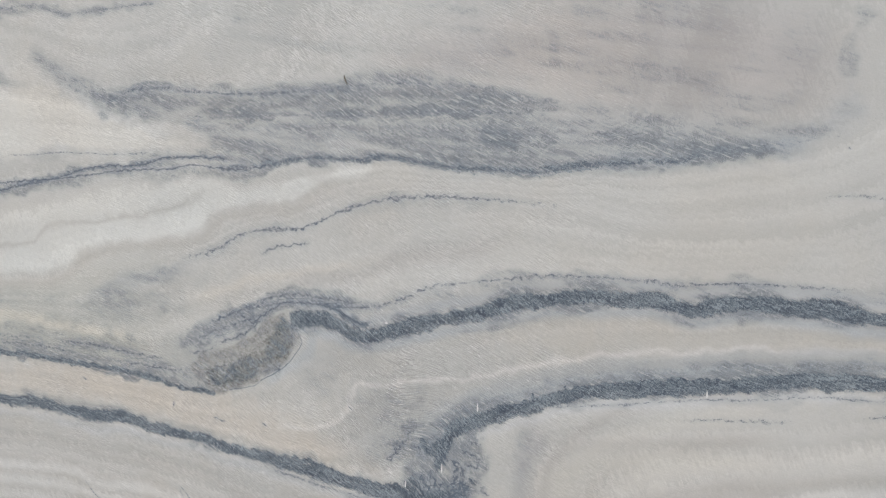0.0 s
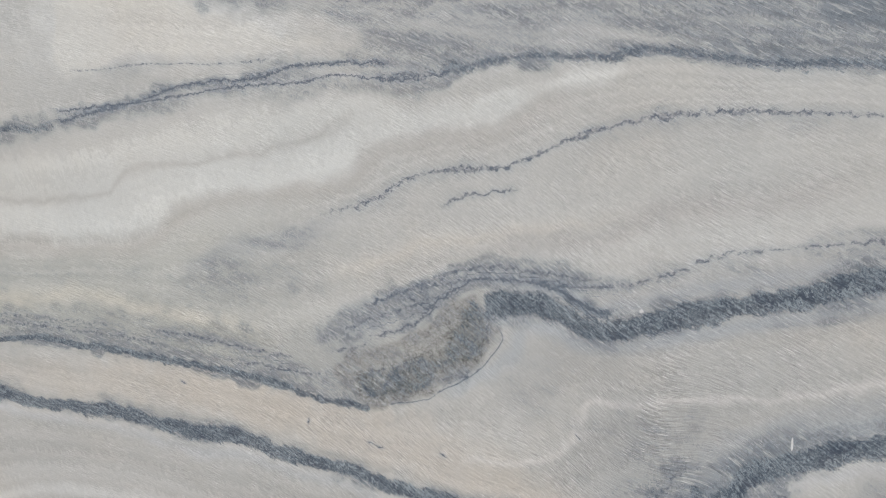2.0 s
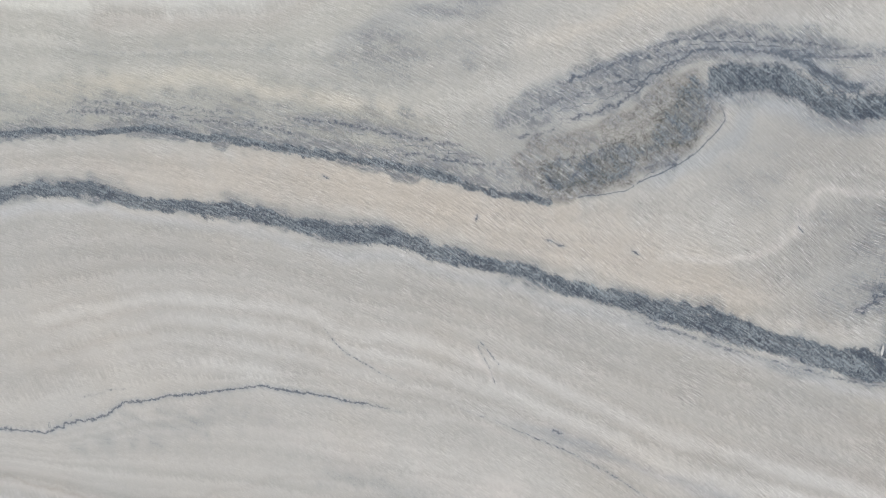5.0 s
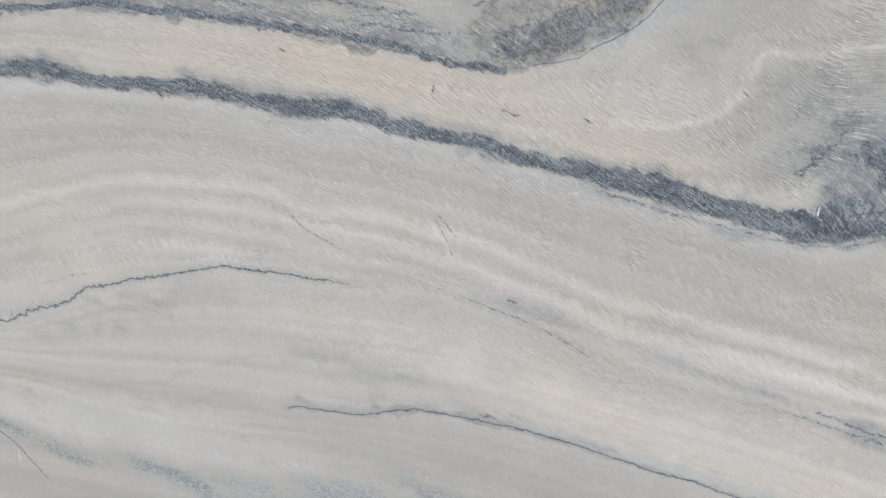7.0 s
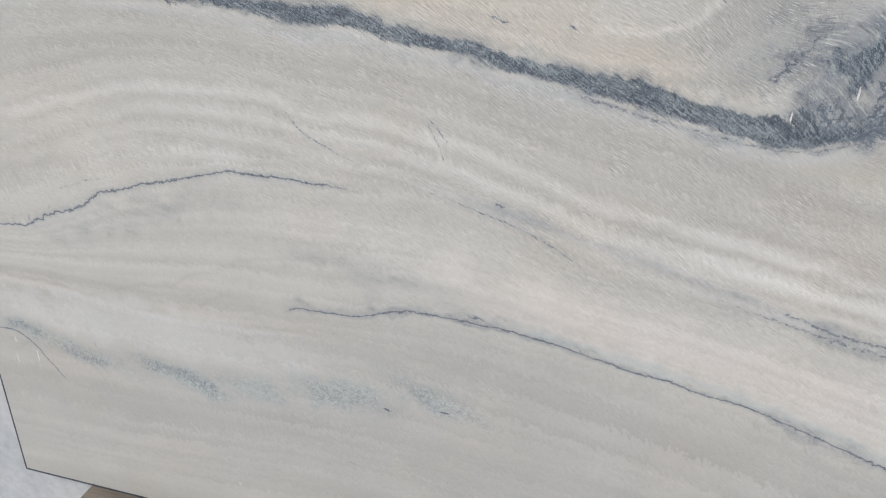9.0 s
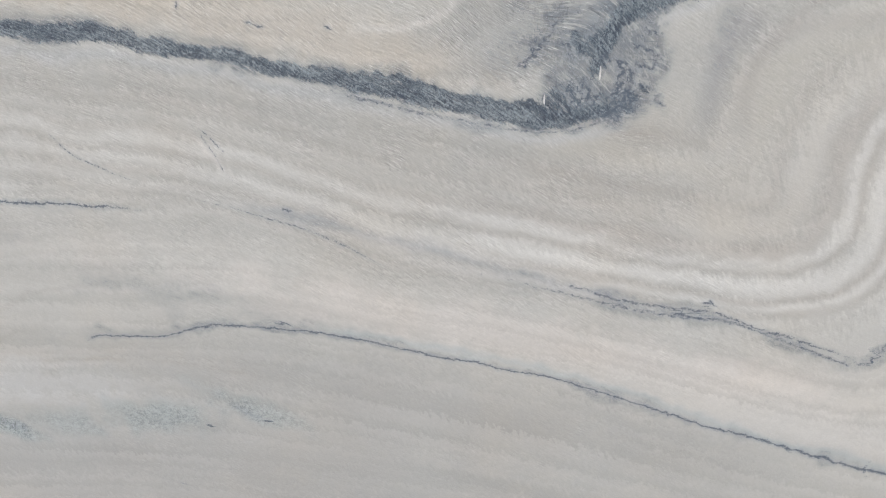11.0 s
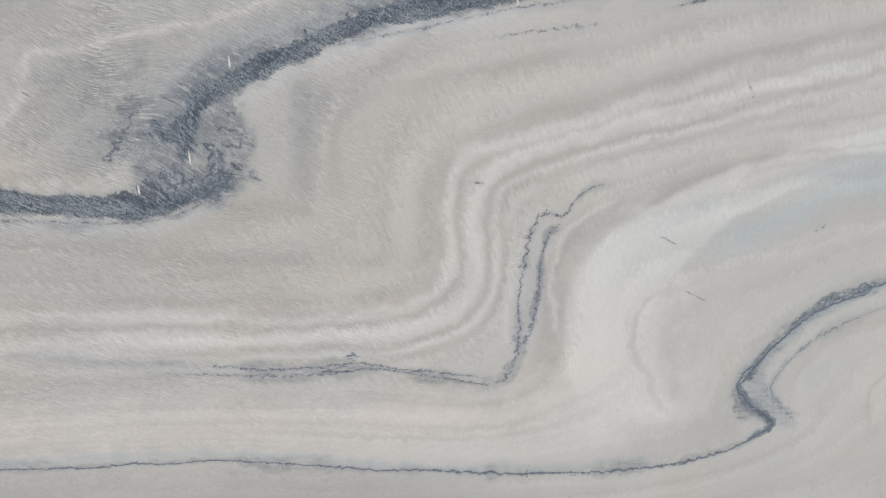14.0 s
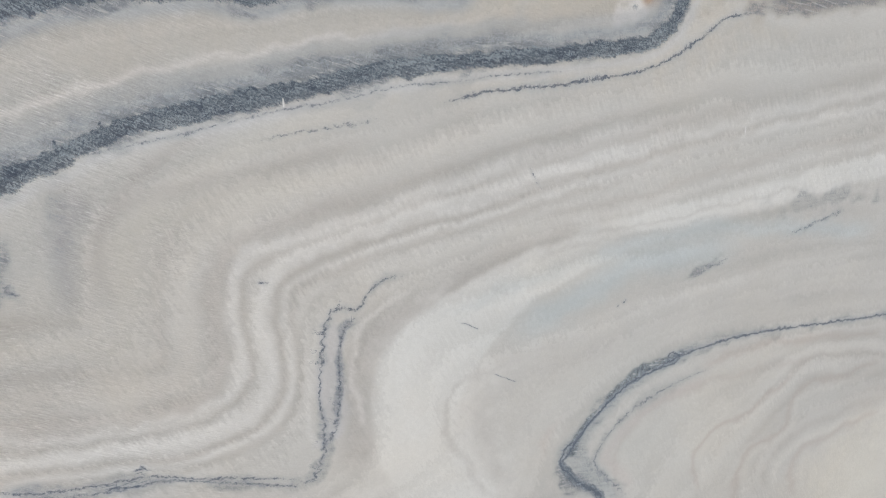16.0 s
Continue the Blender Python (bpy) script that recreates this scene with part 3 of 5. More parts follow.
seam([(0.589, 0.855), (0.63, 0.871), (0.666, 0.891)], cloud=(0.40, 0.010, 0.008), taper=(0.02, 0.02))
seam([(0.486, 0.838), (0.49, 0.843)], thin=("a", 1.6, 0.8), taper=(0.002, 0.002))
region([(-0.326, 1.573), (-0.249, 1.605), (-0.104, 1.632), (0.061, 1.641), (0.155, 1.61), (0.204, 1.557), (0.189, 1.506), (0.097, 1.492), (-0.034, 1.503), (-0.175, 1.531), (-0.264, 1.552)], 0.055, grey_by=0.24, tint=((0.385, 0.362, 0.346), 0.75))
region([(-0.672, 1.512), (-0.536, 1.508), (-0.327, 1.504), (-0.175, 1.504), (-0.034, 1.499), (0.065, 1.483), (0.159, 1.484), (0.218, 1.505), (0.231, 1.486), (0.185, 1.456), (0.099, 1.439), (0.034, 1.429), (-0.067, 1.432), (-0.153, 1.427), (-0.235, 1.433), (-0.312, 1.445), (-0.36, 1.447), (-0.443, 1.448), (-0.512, 1.446), (-0.548, 1.434), (-0.584, 1.434), (-0.596, 1.458), (-0.636, 1.483)], 0.016, grey_by=0.44, tint=((0.43, 0.445, 0.45), 0.5), part=("grey_cloud", "streaky blue-grey mineral cloud"))
region([(-0.902, 1.61), (-0.833, 1.574), (-0.765, 1.553), (-0.702, 1.557), (-0.579, 1.546), (-0.491, 1.548), (-0.39, 1.556), (-0.287, 1.557), (-0.175, 1.538), (-0.103, 1.518), (-0.02, 1.499), (-0.103, 1.497), (-0.175, 1.501), (-0.249, 1.507), (-0.327, 1.504), (-0.408, 1.504), (-0.492, 1.509), (-0.58, 1.505), (-0.672, 1.511), (-0.763, 1.513), (-0.816, 1.534), (-0.854, 1.562)], 0.018, grey_by=0.44, tint=((0.38, 0.385, 0.38), 0.6))
region([(-0.766, 1.548), (-0.703, 1.554), (-0.579, 1.542), (-0.491, 1.542), (-0.366, 1.545), (-0.264, 1.541), (-0.175, 1.527), (-0.204, 1.516), (-0.327, 1.513), (-0.441, 1.513), (-0.58, 1.512), (-0.672, 1.516), (-0.758, 1.52)], 0.016, grey_by=0.58)
region([(-0.969, 1.566), (-0.865, 1.552), (-0.787, 1.515), (-0.711, 1.486), (-0.651, 1.473), (-0.722, 1.464), (-0.872, 1.468), (-0.978, 1.461)], 0.006, tint=((0.555, 0.545, 0.505), 0.85), rough=0.7, part=("pale_band", "cream-white wedge ending in a sharp tip"))
blob(0.02, 1.68, 0.6, 0.08, 0, grey_by=0.22)
blob(-0.17, 1.47, 0.06, 0.018, 0, grey_by=0.85)
blob(-0.56, 1.446, 0.060, 0.016, 0, grey_by=0.50, soft=0.7)
blob(-0.40, 1.60, 0.25, 0.02, -3, grey_by=0.20)
region([(-0.674, 1.184), (-0.648, 1.2), (-0.618, 1.217), (-0.574, 1.233), (-0.538, 1.248), (-0.507, 1.258), (-0.463, 1.257), (-0.42, 1.251), (-0.387, 1.25), (-0.351, 1.247), (-0.353, 1.238), (-0.389, 1.239), (-0.427, 1.24), (-0.461, 1.238), (-0.496, 1.236), (-0.514, 1.231), (-0.536, 1.216), (-0.573, 1.198), (-0.622, 1.18), (-0.663, 1.162), (-0.685, 1.162)], 0.010, grey_by=0.50, tint=((0.40, 0.41, 0.41), 0.6))
region([(-0.62, 1.113), (-0.641, 1.127), (-0.647, 1.145), (-0.616, 1.166), (-0.582, 1.181), (-0.558, 1.194), (-0.54, 1.205), (-0.522, 1.216), (-0.5, 1.228), (-0.491, 1.217), (-0.479, 1.203), (-0.473, 1.196), (-0.477, 1.181), (-0.488, 1.164), (-0.512, 1.147), (-0.545, 1.127), (-0.579, 1.119), (-0.61, 1.109)], 0.0035, grey_by=0.34, tint=(OLIVE, 0.80), part=("fold_core", "olive-grey crystalline wedge inside a fold"))
region([(-0.512, 1.211), (-0.492, 1.214), (-0.481, 1.193), (-0.484, 1.176), (-0.493, 1.162), (-0.513, 1.156), (-0.539, 1.149), (-0.549, 1.131), (-0.574, 1.126), (-0.602, 1.12), (-0.618, 1.117), (-0.629, 1.136), (-0.596, 1.147), (-0.561, 1.158), (-0.538, 1.17), (-0.525, 1.189)], 0.007, grey_by=0.44, dark_by=0.40, tint=((0.170, 0.168, 0.146), 0.9))
region([(-0.504, 1.222), (-0.49, 1.225), (-0.476, 1.222), (-0.475, 1.208), (-0.484, 1.198), (-0.496, 1.207)], 0.007, grey_by=0.5, dark_by=0.55)
seam([(-0.458, 1.203), (-0.461, 1.187), (-0.472, 1.17), (-0.492, 1.152), (-0.516, 1.137), (-0.545, 1.121)], tint=((0.405, 0.436, 0.458), 0.65, 0.010), taper=(0.01, 0.03))
region([(-0.301, 1.089), (-0.268, 1.102), (-0.213, 1.103), (-0.207, 1.078), (-0.209, 1.045), (-0.211, 1.007), (-0.234, 0.979), (-0.269, 0.969), (-0.305, 0.968), (-0.334, 0.982), (-0.318, 1.016), (-0.325, 1.048), (-0.316, 1.073)], 0.014, grey_by=0.52, rough=2.0, part=("grey_cloud", "mottled blue-grey mineral cloud in a fold"))
region([(-0.356, 1.099), (-0.289, 1.118), (-0.251, 1.122), (-0.268, 1.096), (-0.302, 1.075), (-0.325, 1.042), (-0.36, 1.026), (-0.382, 1.038)], 0.030, grey_by=0.34)
region([(-0.267, 1.093), (-0.246, 1.096), (-0.224, 1.096), (-0.21, 1.107), (-0.208, 1.086), (-0.22, 1.073), (-0.24, 1.067), (-0.26, 1.062), (-0.265, 1.074)], 0.006, grey_by=0.7, dark_by=0.85, rough=1.6)
region([(-0.265, 1.072), (-0.262, 1.046), (-0.273, 1.034), (-0.296, 1.041), (-0.292, 1.058), (-0.279, 1.068)], 0.008, grey_by=0.65, dark_by=0.62, rough=2.0)
region([(-0.306, 1.016), (-0.292, 1.009), (-0.269, 0.993), (-0.24, 1.008), (-0.223, 1.013), (-0.24, 0.986), (-0.269, 0.975), (-0.302, 0.973), (-0.319, 0.984)], 0.009, grey_by=0.66, dark_by=0.52, rough=2.0)
region([(0.065, 0.738), (0.079, 0.761), (0.076, 0.803), (0.08, 0.835), (0.089, 0.86), (0.094, 0.887), (0.119, 0.893), (0.114, 0.869), (0.109, 0.841), (0.112, 0.805), (0.108, 0.767), (0.089, 0.737)], 0.006, grey_by=0.07, tint=((0.46, 0.463, 0.475), 0.5), rough=0.8)
region([(0.399, 0.643), (0.422, 0.656), (0.466, 0.69), (0.502, 0.718), (0.548, 0.734), (0.604, 0.753), (0.635, 0.746), (0.607, 0.729), (0.549, 0.715), (0.512, 0.701), (0.476, 0.669), (0.45, 0.638), (0.455, 0.613), (0.481, 0.571), (0.513, 0.52), (0.453, 0.544), (0.41, 0.592)], 0.010, grey_by=0.32, tint=((0.40, 0.425, 0.425), 0.6), rough=0.8)
blob(-0.90, 1.165, 0.26, 0.030, -2, grey_by=0.36, tint=((0.42, 0.415, 0.385), 0.5))
blob(-1.15, 1.165, 0.22, 0.040, 3, grey_by=0.30, tint=((0.45, 0.45, 0.415), 0.5))
blob(-0.43, 1.150, 0.060, 0.030, 40, grey_by=0.24)
blob(-0.775, 1.226, 0.14, 0.030, 12, grey_by=0.30, ragged=0.7, soft=0.7)
blob(-1.02, 1.225, 0.22, 0.018, 0, grey_by=0.22)
blob(-0.335, 1.075, 0.070, 0.060, 40, grey_by=0.33)
blob(-0.155, 1.040, 0.012, 0.060, -8, grey_by=0.26, ragged=1.0)
TEAL = (0.315, 0.360, 0.366)
for x, z, rx, rz, turn, much in ((-1.085, 0.536, 0.040, 0.013, -18, 0.70), (-1.03, 0.522, 0.045, 0.014, -24, 0.85), (-1.22, 0.537, 0.070, 0.014, -14, 0.55), (-1.31, 0.560, 0.050, 0.016, -10, 0.55), (-0.81, 0.553, 0.075, 0.024, 4, 0.70), (-0.94, 0.535, 0.055, 0.020, 0, 0.45), (-0.67, 0.576, 0.060, 0.016, -22, 0.65)):
    blob(x, z, rx, rz, turn, grey_by=0.07 * much, tint=(TEAL, much * 0.95), ragged=0.6, soft=0.75)
blob(-0.75, 0.745, 0.10, 0.022, -8, grey_by=0.24, ragged=0.9)
blob(-1.08, 0.785, 0.14, 0.028, 18, grey_by=0.22, ragged=0.9)
blob(0.84, 0.938, 0.085, 0.014, -2, grey_by=0.30, ragged=1.4)
blob(0.80, 1.212, 0.13, 0.014, 0, grey_by=0.55, tint=((0.40, 0.33, 0.27), 0.6))
blob(0.505, 1.224, 0.034, 0.020, 25, tint=((0.66, 0.65, 0.63), 0.9), soft=0.25)
blob(0.518, 1.228, 0.015, 0.013, 0, tint=((0.36, 0.23, 0.13), 0.9), soft=0.4)
blob(0.495, 1.222, 0.008, 0.006, 0, dark_by=0.5, soft=0.4)

# dark bands
BAND, CLEFT, VEIN = "dark_band", "hairline_crack", "vein"
seam([(-0.922, 1.624), (-0.863, 1.588), (-0.824, 1.565), (-0.776, 1.537), (-0.741, 1.548), (-0.703, 1.554), (-0.651, 1.546), (-0.579, 1.54), (-0.491, 1.539), (-0.407, 1.543), (-0.327, 1.545), (-0.249, 1.541), (-0.175, 1.527), (-0.103, 1.513), (-0.034, 1.502)], 1.0, cloud=(0.42, 0.010, 0.030), thin=("b", 1.6, 0.40), part=("grey_band", "soft slate-grey band", 0.016), taper=(0.18, 0.35))
seam([(-0.781, 1.542), (-0.762, 1.534), (-0.753, 1.518)], cloud=(0.75, 0.008, 0.010), taper=(0.01, 0.02))
seam([(-0.672, 1.511), (-0.58, 1.507), (-0.492, 1.508), (-0.408, 1.504), (-0.327, 1.504), (-0.249, 1.508), (-0.175, 1.502), (-0.103, 1.497)], cloud=(0.62, 0.010, 0.004), thin=("a", 1.4, 0.35), taper=(0.06, 0.1))
seam([(-0.28, 1.52), (-0.204, 1.516), (-0.131, 1.51), (-0.061, 1.507)], cloud=(0.58, 0.006, 0.006), taper=(0.05, 0.06))
seam([(-0.59, 1.494), (-0.555, 1.477), (-0.542, 1.453), (-0.556, 1.442)], cloud=(0.55, 0.010, 0.008), taper=(0.02, 0.02))
seam([(-0.146, 1.429), (-0.124, 1.432), (-0.103, 1.436), (-0.081, 1.439), (-0.06, 1.436)], core=(0.62, 0.0055), cloud=(0.70, 0.014, 0.008), taper=(0.02, 0.02))
seam([(-0.06, 1.437), (0.001, 1.439), (0.06, 1.446), (0.098, 1.45), (0.16, 1.458), (0.202, 1.467)], cloud=(0.58, 0.014, 0.010), tint=((0.36, 0.40, 0.43), 0.6, 0.012), taper=(0.03, 0.06))
seam([(0.248, 1.617), (0.223, 1.587), (0.215, 1.543), (0.227, 1.499)], cloud=(0.44, 0.014, 0.012), taper=(0.02, 0.04))
seam([(-0.153, 1.628), (-0.121, 1.599), (-0.114, 1.564), (-0.096, 1.536)], cloud=(0.34, 0.012, 0.012), taper=(0.02, 0.04))
seam([(-0.041, 1.496), (-0.0, 1.486), (0.033, 1.484)], cloud=(0.50, 0.010, 0.012), taper=(0.03, 0.03))
seam([(-0.769, 1.547), (-0.716, 1.55), (-0.669, 1.55), (-0.623, 1.545), (-0.578, 1.54), (-0.534, 1.537), (-0.473, 1.538), (-0.406, 1.539), (-0.341, 1.541), (-0.279, 1.542)], thin=("a", 2.2, 0.45), taper=(0.05, 0.2))
seam([(-0.538, 1.434), (-0.511, 1.44), (-0.476, 1.447), (-0.442, 1.449), (-0.409, 1.447), (-0.376, 1.446), (-0.343, 1.449), (-0.319, 1.447), (-0.28, 1.439), (-0.249, 1.434), (-0.211, 1.431), (-0.174, 1.429), (-0.138, 1.427), (-0.102, 1.431), (-0.067, 1.436), (-0.032, 1.437), (0.001, 1.438), (0.034, 1.44), (0.067, 1.448), (0.099, 1.453), (0.13, 1.457), (0.16, 1.46), (0.184, 1.462), (0.214, 1.468), (0.258, 1.491)], 2.0, core=(0.55, 0.006), cloud=(0.62, 0.030, 0.010), thin=("a", 2.0, 0.55), part=(VEIN, "ragged steel-blue vein", 0.007), taper=(0.015, 0.30))
seam([(-0.499, 1.225), (-0.449, 1.221), (-0.415, 1.216), (-0.398, 1.205), (-0.373, 1.202), (-0.34, 1.21), (-0.299, 1.224), (-0.267, 1.233), (-0.228, 1.24), (-0.189, 1.247), (-0.159, 1.256), (-0.13, 1.261), (-0.101, 1.264), (-0.058, 1.266), (-0.03, 1.267), (0.005, 1.268), (0.032, 1.262), (0.049, 1.257), (0.065, 1.257), (0.091, 1.263), (0.123, 1.266), (0.155, 1.265), (0.18, 1.263), (0.211, 1.261), (0.235, 1.257), (0.27, 1.254)], 4.0, core=(1.0, 0.0098), cloud=(0.62, 0.024, 0.022), part=(BAND, "dark slate-blue mineral band", 0.012), taper=(0.02, 0), rings=((-0.017, 0.008, (0.405, 0.432, 0.452), 0.8), (0.019, 0.008, (0.420, 0.440, 0.455), 0.7)))
seam([(-0.68, 1.19), (-0.631, 1.206), (-0.593, 1.221), (-0.546, 1.235), (-0.497, 1.245), (-0.449, 1.245), (-0.397, 1.241), (-0.347, 1.247), (-0.306, 1.263), (-0.286, 1.273), (-0.259, 1.278), (-0.212, 1.284), (-0.13, 1.293), (-0.058, 1.294), (0.011, 1.29), (0.038, 1.287), (0.123, 1.291), (0.268, 1.285)], 3.7, zigzag=(0.002, 0.012, 0.9), cloud=(0.30, 0.010, 0.014), thin=("b", 1.5, 0.52), part=(VEIN, "broken blue-grey vein", 0.004), taper=(0.12, 0.1))
seam([(-0.267, 1.212), (-0.228, 1.214), (-0.19, 1.221), (-0.152, 1.233), (-0.108, 1.246)], cloud=(0.34, 0.012, 0.006))
seam([(-1.43, 1.108), (-1.33, 1.121), (-1.242, 1.131), (-1.192, 1.138), (-1.12, 1.142), (-1.044, 1.147), (-0.988, 1.144), (-0.926, 1.14), (-0.874, 1.136), (-0.812, 1.13), (-0.752, 1.123), (-0.706, 1.118), (-0.667, 1.11), (-0.64, 1.107), (-0.613, 1.106)], 4.0, core=(0.80, 0.0050), cloud=(0.55, 0.032, 0.005), part=(BAND, "narrow dark slate band", 0.0065), taper=(0, 0.004))
seam([(-1.237, 1.155), (-1.078, 1.17), (-0.936, 1.177), (-0.809, 1.172), (-0.694, 1.151)], 3.8, cloud=(0.34, 0.010, 0.012))
seam([(-1.233, 1.175), (-1.001, 1.204), (-0.839, 1.187), (-0.722, 1.171)], 3.6, tint=((0.56, 0.535, 0.47), 0.6, 0.012))
seam([(-0.615, 1.105), (-0.594, 1.11), (-0.574, 1.114), (-0.55, 1.12), (-0.538, 1.129), (-0.521, 1.138), (-0.499, 1.153), (-0.487, 1.166), (-0.48, 1.175), (-0.472, 1.189), (-0.479, 1.199), (-0.474, 1.202), (-0.462, 1.206)], thin=("b", 0.6, 0.8), part=(CLEFT, "thin brown crack round the fold", 0.003))
seam([(-1.43, 1.010), (-1.34, 1.037), (-1.258, 1.059), (-1.205, 1.07), (-1.155, 1.073), (-1.108, 1.072), (-1.056, 1.068), (-0.997, 1.066), (-0.948, 1.065), (-0.907, 1.061), (-0.868, 1.055), (-0.829, 1.05), (-0.791, 1.054), (-0.755, 1.053), (-0.731, 1.045), (-0.708, 1.04), (-0.67, 1.036), (-0.64, 1.032), (-0.611, 1.023), (-0.576, 1.019), (-0.553, 1.015), (-0.524, 1.009), (-0.496, 1.003), (-0.468, 0.998), (-0.44, 0.993), (-0.413, 0.988), (-0.385, 0.982), (-0.359, 0.978), (-0.333, 0.976), (-0.312, 0.974), (-0.292, 0.975), (-0.264, 0.985), (-0.236, 0.998)], 5.2, core=(0.92, 0.0086), cloud=(0.50, 0.020, 0.012), part=(BAND, "dark slate-blue mineral band", 0.012), taper=(0, 0.03), rings=((-0.020, 0.007, (0.485, 0.505, 0.515), 0.6),))
seam([(-0.525, 1.019), (-0.497, 1.013), (-0.469, 1.009), (-0.442, 1.003), (-0.414, 0.997), (-0.387, 0.993), (-0.361, 0.989), (-0.335, 0.987), (-0.31, 0.986)], core=(0.85, 0.0045), cloud=(0.45, 0.014, 0.006), zigzag=(0.0050, 0.0135, 3.0), taper=(0.08, 0.02))
seam([(-0.552, 1.002), (-0.494, 0.988), (-0.438, 0.976), (-0.383, 0.967), (-0.33, 0.96), (-0.29, 0.963), (-0.253, 0.976), (-0.223, 0.986)], 5.4, cloud=(0.36, 0.006, 0.006), thin=("b", 1.3, 0.5))
seam([(-0.251, 1.004), (-0.27, 1.017), (-0.269, 1.038), (-0.257, 1.066), (-0.245, 1.077), (-0.221, 1.089), (-0.198, 1.102), (-0.168, 1.114), (-0.142, 1.122), (-0.116, 1.132), (-0.089, 1.138), (-0.062, 1.146), (-0.036, 1.149), (-0.009, 1.149), (0.03, 1.154), (0.076, 1.161), (0.118, 1.166), (0.149, 1.168), (0.186, 1.174), (0.225, 1.177), (0.265, 1.176), (0.306, 1.177), (0.348, 1.177), (0.406, 1.175), (0.444, 1.177), (0.483, 1.178), (0.515, 1.181), (0.538, 1.191), (0.55, 1.203), (0.561, 1.219), (0.568, 1.232)], 5.2, core=(1.0, 0.0096), cloud=(0.60, 0.038, 0.012), part=(BAND, "dark slate-blue mineral band", 0.0115), taper=(0.05, 0), rings=((-0.018, 0.007, (0.50, 0.512, 0.515), 0.6), (0.020, 0.012, (0.350, 0.378, 0.395), 0.85), (0.036, 0.007, (0.400, 0.415, 0.420), 0.6)))
seam([(-0.176, 1.121), (-0.141, 1.128), (-0.114, 1.139), (-0.088, 1.146), (-0.061, 1.153), (-0.035, 1.155), (-0.008, 1.157), (0.031, 1.161), (0.077, 1.169), (0.149, 1.175)], core=(0.85, 0.0042), cloud=(0.45, 0.012, 0.006), zigzag=(0.0042, 0.0135, 3.0), taper=(0.03, 0.10))
seam([(-0.144, 1.112), (-0.102, 1.122), (-0.039, 1.129), (0.017, 1.137), (0.075, 1.144), (0.135, 1.148), (0.198, 1.156), (0.264, 1.156), (0.334, 1.158), (0.407, 1.155)], thin=("b", 1.2, 0.42), cloud=(0.22, 0.006, 0.006))

for line, strength in (([(-0.593, 1.215), (-0.569, 1.221), (-0.55, 1.214), (-0.532, 1.225), (-0.514, 1.237), (-0.496, 1.244), (-0.47, 1.245), (-0.444, 1.243), (-0.418, 1.238), (-0.4, 1.226), (-0.385, 1.219), (-0.367, 1.223), (-0.348, 1.225)], 0.95), ([(-0.632, 1.178), (-0.597, 1.184), (-0.568, 1.194), (-0.549, 1.207), (-0.531, 1.218), (-0.516, 1.229)], 0.75), ([(-0.638, 1.203), (-0.608, 1.215), (-0.574, 1.228), (-0.542, 1.241), (-0.511, 1.253), (-0.476, 1.257), (-0.441, 1.253), (-0.399, 1.249), (-0.355, 1.248)], 0.60), ([(-0.671, 1.173), (-0.637, 1.188), (-0.605, 1.2), (-0.573, 1.211), (-0.55, 1.223), (-0.528, 1.236)], 0.55), ([(-0.679, 1.158), (-0.647, 1.163), (-0.617, 1.171), (-0.587, 1.178)], 0.50), ([(-0.906, 1.17), (-0.863, 1.168), (-0.815, 1.165), (-0.768, 1.158), (-0.723, 1.153), (-0.679, 1.146)], 0.60), ([(-1.18, 1.158), (-1.104, 1.165), (-1.033, 1.162), (-0.966, 1.16), (-0.901, 1.156), (-0.84, 1.148)], 0.55), ([(-1.163, 1.171), (-1.074, 1.174), (-0.984, 1.172), (-0.913, 1.171)], 0.40), ([(-0.804, 1.146), (-0.746, 1.14), (-0.69, 1.135), (-0.647, 1.135)], 0.60)):
    seam(line, thin=("a", 1.9, strength), cloud=(0.42 * strength + 0.2, 0.008, 0.007), zigzag=(0.0016, 0.014, 2.0), taper=(0.05, 0.05))
seam([(-0.492, 1.219), (-0.475, 1.22), (-0.455, 1.222), (-0.438, 1.223), (-0.422, 1.217), (-0.403, 1.209)], core=(0.98, 0.0130), cloud=(0.6, 0.018, 0.014), taper=(0.004, 0.03))
seam([(-0.448, 1.242), (-0.418, 1.237), (-0.4, 1.225), (-0.385, 1.217), (-0.367, 1.222), (-0.348, 1.223)], core=(0.70, 0.0055), cloud=(0.6, 0.010, 0.010), taper=(0.04, 0.04))
for line, strength in (([(-0.497, 1.224), (-0.487, 1.207), (-0.489, 1.188), (-0.484, 1.173)], 0.5), ([(-0.508, 1.211), (-0.499, 1.192), (-0.505, 1.173), (-0.497, 1.159)], 0.4), ([(-0.595, 1.144), (-0.576, 1.153), (-0.554, 1.158), (-0.548, 1.139), (-0.565, 1.129)], 0.5), ([(-0.621, 1.134), (-0.608, 1.145), (-0.593, 1.145), (-0.595, 1.131), (-0.613, 1.121)], 0.5), ([(-0.546, 1.15), (-0.528, 1.164), (-0.515, 1.184), (-0.512, 1.204)], 0.35), ([(-0.542, 1.128), (-0.531, 1.143), (-0.515, 1.148), (-0.497, 1.158)], 0.45)):
    seam(line, thin=("b", 1.6, strength), cloud=(0.45, 0.006, 0.006), zigzag=(0.0020, 0.009, 2.0), taper=(0.02, 0.02))
